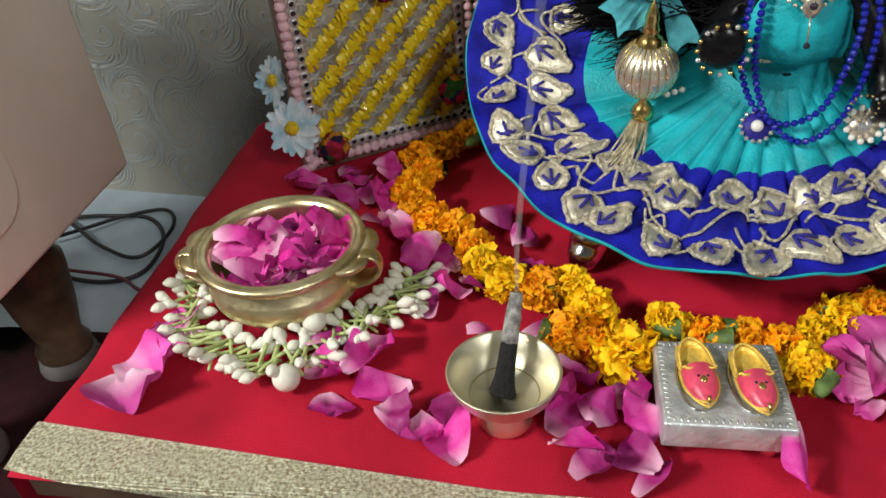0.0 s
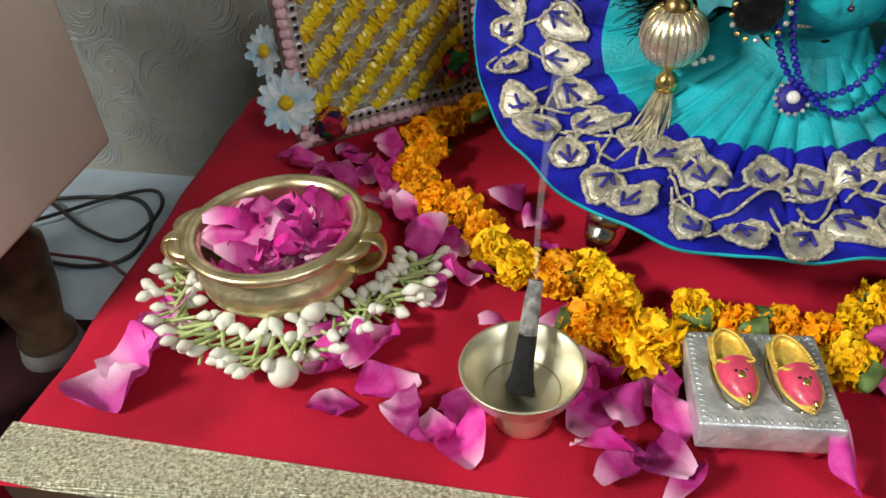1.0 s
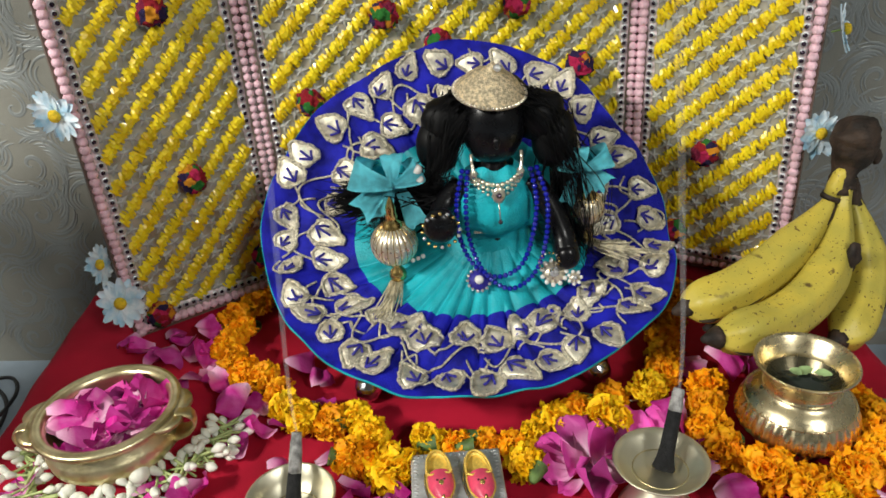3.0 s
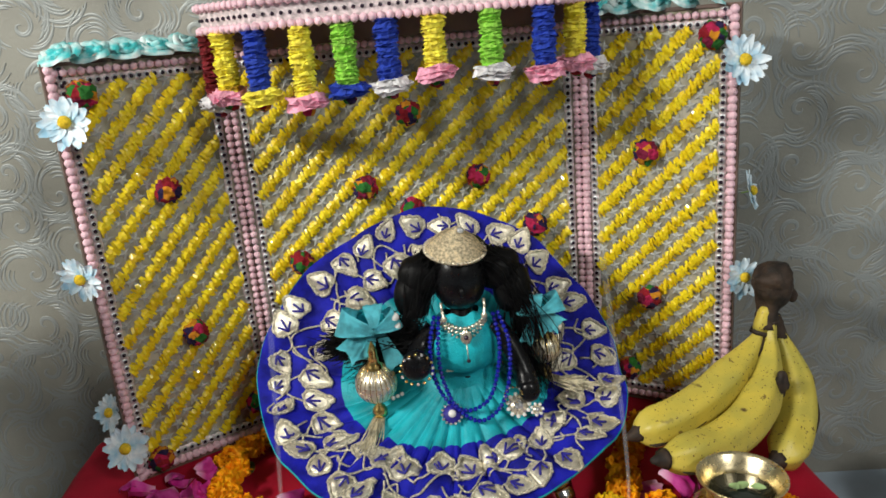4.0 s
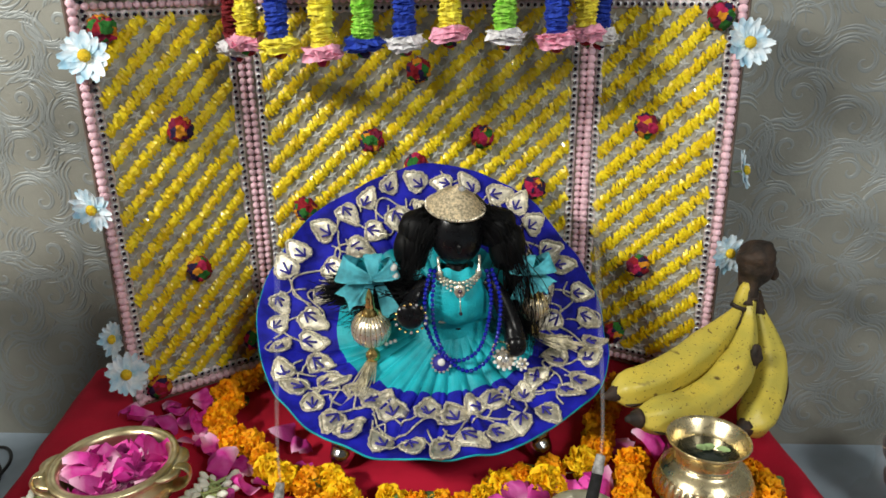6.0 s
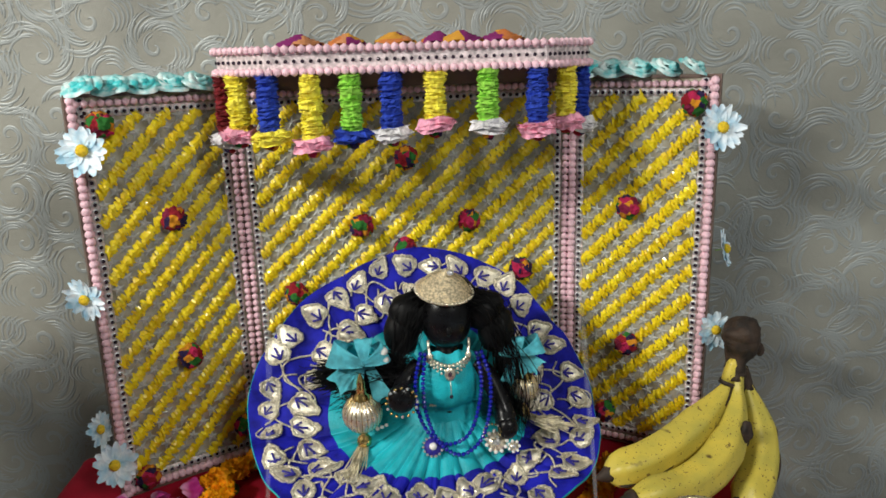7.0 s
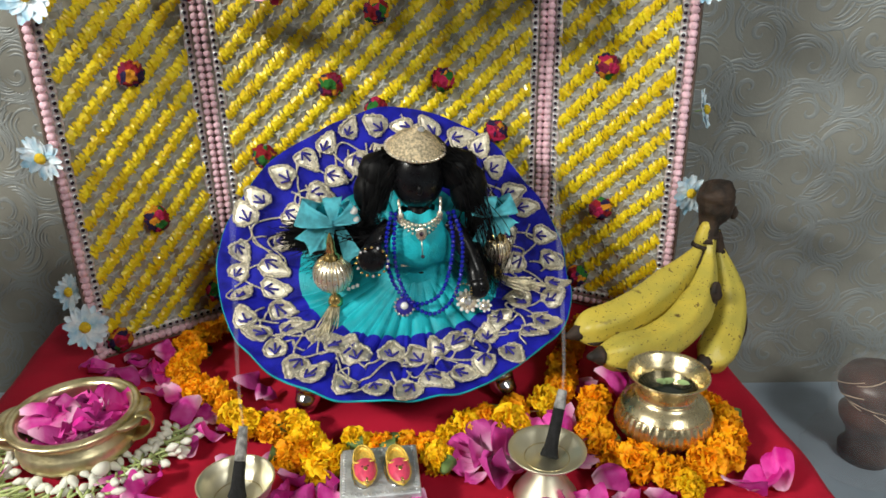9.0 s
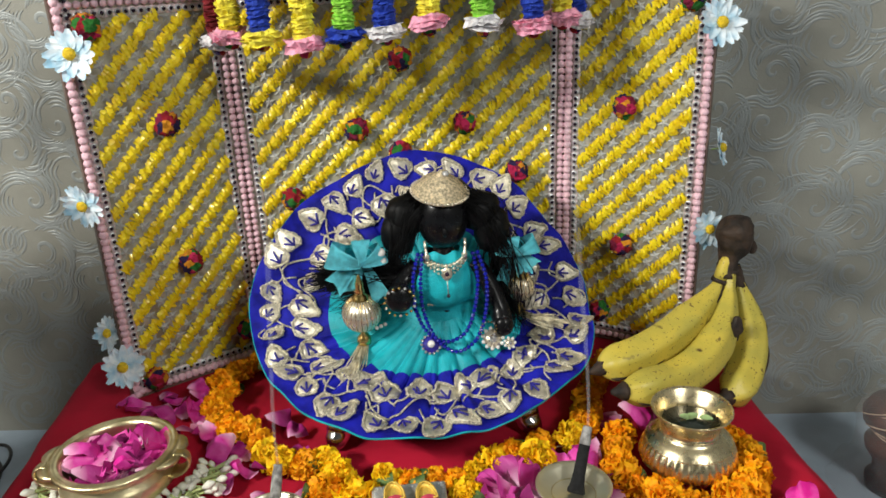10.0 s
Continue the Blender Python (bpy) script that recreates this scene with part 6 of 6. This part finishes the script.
build_garland([
    (0.240, 0.822, "o", 0.9), (0.214, 0.802, "o", 0.95), (0.190, 0.775, "o", 1.0), (0.172, 0.748, "o", 1.05), (0.182, 0.722, "o", 0.95), (0.172, 0.696, "o", 1.0), (0.184, 0.668, "o", 0.95), (0.200, 0.645, "o", 0.95),
    (0.222, 0.632, "o", 0.95), (0.242, 0.606, "o", 0.9), (0.252, 0.582, "y", 0.95), (0.270, 0.563, "y", 0.95), (0.296, 0.556, "o", 0.95), (0.318, 0.560, "y", 0.9), (0.333, 0.535, "y", 0.95),
    (0.318, 0.508, "o", 0.95), (0.334, 0.498, "o", 1.0), (0.354, 0.487, "y", 1.22), (0.386, 0.523, "y", 0.85), (0.412, 0.514, "o", 0.75), (0.438, 0.514, "o", 0.75)], "string of orange and yellow marigolds curving before the figurine", 1)
build_garland([
    (0.462, 0.507, "o", 0.8), (0.468, 0.482, "y", 0.95), (0.482, 0.514, "y", 0.85), (0.502, 0.533, "y", 0.95), (0.526, 0.545, "o", 0.85), (0.549, 0.528, "y", 1.1), (0.560, 0.556, "o", 0.9), (0.596, 0.560, "y", 1.05),
    (0.618, 0.586, "o", 0.95), (0.630, 0.612, "o", 1.0), (0.636, 0.640, "o", 0.95), (0.652, 0.668, "o", 0.95), (0.668, 0.700, "o", 0.95), (0.688, 0.726, "o", 0.9)], "string of yellow and orange marigolds running to the bananas", 1)
build_garland([
    (0.652, 0.558, "o", 1.0), (0.641, 0.530, "o", 1.0), (0.633, 0.503, "o", 1.05), (0.636, 0.474, "o", 1.05), (0.660, 0.447, "o", 1.15), (0.688, 0.432, "o", 0.95), (0.702, 0.416, "y", 0.8), (0.728, 0.436, "o", 1.1), (0.752, 0.450, "o", 1.1),
    (0.770, 0.474, "o", 1.05), (0.780, 0.502, "o", 0.95), (0.776, 0.528, "o", 0.95), (0.764, 0.552, "y", 0.95), (0.742, 0.570, "o", 0.9)], "ring of orange marigolds round the brass pot", 2)


# ---- rose petals ----
def rose_petal_mesh(seed, key="rose"):
    """A blunt, crumpled petal, cupped along its length with a rolled and nicked outer rim."""
    rnd = random.Random(seed + 40)
    L, W = 0.0305 * rnd.uniform(0.8, 1.2), 0.0142 * rnd.uniform(0.75, 1.2)
    cup, curl, twist = rnd.uniform(0.2, 1.5), rnd.uniform(-0.3, 1.3), rnd.uniform(-0.8, 0.8)
    point = rnd.choice((0.0, 0.0, 0.003, 0.005))
    roll, crush = rnd.uniform(-0.007, 0.003), rnd.uniform(0.0015, 0.0042)
    lean = rnd.uniform(-0.005, 0.005)
    bm = bmesh.new()
    rows = []
    for i in range(14):
        t = i / 13
        w = W * (0.30 + 0.72 * math.sin(math.pi * (0.02 + 0.66 * t)) ** 0.9) * (1 if t < 0.86 else 1 - 0.30 * ((t - 0.86) / 0.14) ** 2)
        row = []
        for j in range(13):
            q = j / 6 - 1
            late = max(0, t - 0.62) / 0.38
            x = w * q + lean * t * t
            y = L * (t - 0.5) - 0.0042 * abs(q) ** 2.6 * late + point * late * (1 - abs(q)) ** 1.4 + 0.0014 * late * noise.noise((q * 3.1, seed * 2.3, 1.0))
            z = cup * 0.011 * q * q * (0.35 + t) + curl * 0.030 * (t - 0.4) ** 2 + twist * 0.010 * q * t
            z += crush * noise.noise((x * 120 + seed * 7, y * 75, 0.0)) + 0.6 * crush * math.sin(4.5 * q + 5 * t + seed * 1.7) * t
            z += roll * late * late * (0.5 + 0.5 * abs(q)) + roll * 0.7 * max(0, abs(q) - 0.7) / 0.3
            row.append((x, y, z))
        rows.append(row)
    add_grid(bm, rows)
    lo = min(v.co.z for v in bm.verts)
    for v in bm.verts:
        v.co.z -= lo
    return link_mesh("rose_petal", bm, M[key])


ROSE = [rose_petal_mesh(s) for s in range(24)]
ROSE_PALE = [rose_petal_mesh(s, "rose_pale") for s in range(24)]
petal_rnd = random.Random(21)


def drop_petal(x, y, z=0.0, tilt=0.3, size=1.0, label="loose magenta rose petal lying on the red cloth", group="rose petals on the cloth"):
    me = petal_rnd.choice(ROSE)
    ob = new("rose_petal", me)
    r = Matrix.Rotation(petal_rnd.uniform(0, 6.28), 4, "Z") @ Matrix.Rotation(petal_rnd.uniform(-tilt, tilt), 4, "X") @ Matrix.Rotation(petal_rnd.uniform(-tilt, tilt) + (math.pi if petal_rnd.random() < 0.25 else 0), 4, "Y") @ Matrix.Scale(size, 4)
    lo = min((r @ v.co).z for v in me.vertices)
    ob.matrix_world = Matrix.Translation((x, y, z - lo + 0.0006)) @ r
    return tagged(ob, label, "petal", group)


for x, y in [(0.052, 0.732), (0.103, 0.738), (0.131, 0.702), (0.087, 0.701), (0.160, 0.655), (0.188, 0.620), (0.218, 0.603), (0.212, 0.573), (0.208, 0.538), (0.147, 0.472), (0.158, 0.440), (0.172, 0.480),
             (0.195, 0.457), (0.209, 0.437), (0.226, 0.424), (0.242, 0.412), (0.242, 0.444), (0.138, 0.500), (0.185, 0.500), (0.277, 0.629), (0.285, 0.594), (0.300, 0.524)]:
    drop_petal(x, y, size=1.0 if y < 0.6 else 0.9)
for x, y in [(0.318, 0.474), (0.315, 0.440), (0.336, 0.437), (0.357, 0.462), (0.362, 0.437), (0.322, 0.414), (0.332, 0.402), (0.359, 0.411), (0.368, 0.398), (0.445, 0.409), (0.302, 0.447), (0.262, 0.500), (0.140, 0.730), (0.118, 0.722), (0.110, 0.685),
             (0.150, 0.700), (0.148, 0.680), (0.140, 0.640), (0.176, 0.640), (0.200, 0.595), (0.228, 0.560), (0.165, 0.735), (0.030, 0.520), (0.245, 0.575), (0.07, 0.715)]:
    drop_petal(x, y, petal_rnd.choice((0, 0.002, 0.004)), 0.5)
# a broken rose head: cupped and narrow petals fanned round one spot
def lay_petal(k, x, y, z, yaw, pitch, roll, size, wide=1.0):
    ob = new("rose_petal", ROSE_PALE[k % len(ROSE)])
    r = Matrix.Rotation(math.radians(yaw), 4, "Z") @ Matrix.Rotation(math.radians(0.6 * pitch), 4, "X") @ Matrix.Rotation(math.radians(roll), 4, "Y") @ Matrix.Diagonal((size * wide, size, size, 1))
    lo = min((r @ v.co).z for v in ob.data.vertices)
    ob.matrix_world = Matrix.Translation((x, y, z - lo + 0.0006)) @ r
    return tagged(ob, "pale pink and magenta rose petal in a loose heap", "petal", "rose petals on the cloth")


for k, row in enumerate(((0.516, 0.508, 0.002, 15, 55, 0, 1.35, 0.85), (0.526, 0.512, 0.004, -25, 45, 10, 1.2, 0.8), (0.496, 0.482, 0.006, 75, 8, 10, 1.25, 0.6), (0.494, 0.472, 0.003, 98, 6, -8, 1.2, 0.5), (0.498, 0.492, 0.010, 60, 14, 0, 1.15, 0.6),
                         (0.502, 0.462, 0.001, 120, 4, 5, 1.1, 0.45), (0.520, 0.458, 0.004, 165, 8, 0, 1.35, 1.1), (0.534, 0.462, 0.006, 200, 12, -10, 1.25, 1.05), (0.524, 0.478, 0.014, 20, 35, 15, 1.2, 0.8), (0.538, 0.486, 0.002, -60, 10, 12, 1.25, 0.75),
                         (0.552, 0.498, 0.002, -75, 6, -14, 1.2, 0.8), (0.572, 0.520, 0.0, -40, 5, 10, 1.3, 1.0), (0.590, 0.512, 0.0, 30, 8, 0, 1.2, 0.9), (0.512, 0.470, 0.012, 140, 25, 10, 1.1, 0.7))):
    lay_petal(k * 5 + 2, *row)
for k, row in enumerate(((0.013, 0.468, 0.0, -50, 3, 4, 1.35, 1.35), (0.008, 0.441, 0.0, 200, 4, -4, 1.30, 1.4), (0.035, 0.492, 0.001, 160, 6, 6, 1.15, 1.1), (0.020, 0.505, 0.0, 60, 5, 0, 1.2, 1.0))):
    lay_petal(k * 3 + 1, *row)
for x, y in [(0.799, 0.423), (0.749, 0.408), (0.625, 0.428), (0.682, 0.592), (0.652, 0.606), (0.668, 0.405), (0.612, 0.520), (0.605, 0.540), (0.615, 0.470), (0.700, 0.605), (0.720, 0.590), (0.770, 0.412), (0.640, 0.410), (0.760, 0.585), (0.59, 0.41), (0.61, 0.40), (0.56, 0.40), (0.255, 0.66)]:
    drop_petal(x, y, petal_rnd.choice((0, 0.003)), 0.45, 1.08)
# petals heaped in the brass bowl
for k in range(40):
    a, r = k * 2.399963, 0.041 * math.sqrt((k % 30 + 0.5) / 30)
    drop_petal(0.101 + r * math.cos(a), 0.551 + r * math.sin(a), 0.031 + 0.0035 * (k // 15) + 0.003 * (1 - r / 0.045), 0.38, 1.14, "magenta rose petal heaped in the brass bowl", "rose petals in the brass bowl")


# ---- jasmine string ----
def bud_mesh(seed):
    rnd = random.Random(seed)
    prof = [(0.0001, 0.0), (0.0014, 0.0004), (0.0026, 0.003), (0.0039, 0.0065), (0.0040, 0.0085), (0.0029, 0.0115), (0.0012, 0.0135), (0.0001, 0.0142)]
    bm = lathe([(r * rnd.uniform(0.9, 1.12), z) for r, z in prof], 12, wave=lambda a, r, z: 1 + 0.05 * math.cos(5 * a + z * 200))
    return link_mesh("jasmine_bud", bm, M["jasmine"])


BUDS = [bud_mesh(s) for s in range(4)]
BUD_STEM = link_mesh("bud_stem", tube(spline([(0, 0, 0.001), (0.0008, 0, -0.010), (0.0, 0.0006, -0.024)], 6), lambda s: 0.0016 - 0.0003 * s, 6), M["stem"])


def build_jasmine():
    j = thing("jasmine_garland", (0.10, 0.49, 0.0), "string of white jasmine buds on green stems round the bowl", "garland")
    o = Vector((0.10, 0.49, 0.0))
    path = spline([(0.018, 0.560, 0), (0.020, 0.535, 0), (0.030, 0.512, 0), (0.048, 0.494, 0), (0.072, 0.480, 0), (0.100, 0.472, 0), (0.124, 0.474, 0), (0.140, 0.492, 0), (0.156, 0.512, 0), (0.172, 0.522, 0), (0.186, 0.534, 0), (0.192, 0.552, 0), (0.196, 0.570, 0)], 27)
    rnd = random.Random(12)
    for k, p in enumerate(path):
        ahead = (path[min(k + 1, 26)] - path[max(k - 1, 0)]).normalized()
        side = Vector((ahead.y, -ahead.x, 0))
        for s in (-1, -1, 1, 1):
            d = (side * s * rnd.uniform(0.5, 1.0) + ahead * rnd.uniform(-0.9, 0.9) + Vector((0, 0, rnd.uniform(0.0, 0.45)))).normalized()
            base = p + Vector((rnd.uniform(-0.003, 0.003), rnd.uniform(-0.003, 0.003), rnd.uniform(0.005, 0.014))) + d * rnd.uniform(0.006, 0.015)
            if (base + d * 0.012 - Vector((0.101, 0.551, 0.0))).to_2d().length < 0.052 or base.z < 0.0045:
                base.z = max(base.z, 0.006)
            d.z = max(d.z, -0.05)
            m = Matrix.Translation(base - o) @ d.to_track_quat("Z", "Y").to_matrix().to_4x4() @ Matrix.Scale(rnd.uniform(0.85, 1.15), 4)
            b = part("jasmine_bud", rnd.choice(BUDS), None, j)
            b.matrix_local = m
            part("bud_stem", BUD_STEM, None, b, "pale green stem")
    part("string", tube([p - o + Vector((0, 0, 0.006)) for p in path], 0.0009, 5), M["stem"], j)
    part("large_bud", ball((0.033, 0.016, 0.021), 0.0095, 3), M["jasmine"], j, "round white open bud")
    part("large_bud", ball((0.026, -0.034, 0.012), 0.0098, 3), M["jasmine"], j, "round white open bud")


build_jasmine()


# ---- smoke rising from the two incense sticks ----
def build_smoke(at, pts, r):
    bm = tube(spline(pts, 40), lambda q: r * (0.5 + 0.9 * q), 10, caps=False, flat=0.5)
    solo("incense_smoke", bm, M["smoke"], "thin white smoke rising from a burning incense stick", "smoke", at, group="incense smoke")


build_smoke((0.2835, 0.474, 0.079), [(0, 0, 0), (0.001, -0.001, 0.04), (0.006, -0.002, 0.10), (0.013, -0.003, 0.17), (0.018, -0.002, 0.24), (0.016, -0.001, 0.30)], 0.0026)
build_smoke((0.587, 0.463, 0.099), [(0, 0, 0), (0.0, 0.001, 0.03), (-0.003, 0.003, 0.08), (-0.008, 0.006, 0.14), (-0.013, 0.008, 0.20), (-0.020, 0.008, 0.26), (-0.024, 0.006, 0.31)], 0.0026)
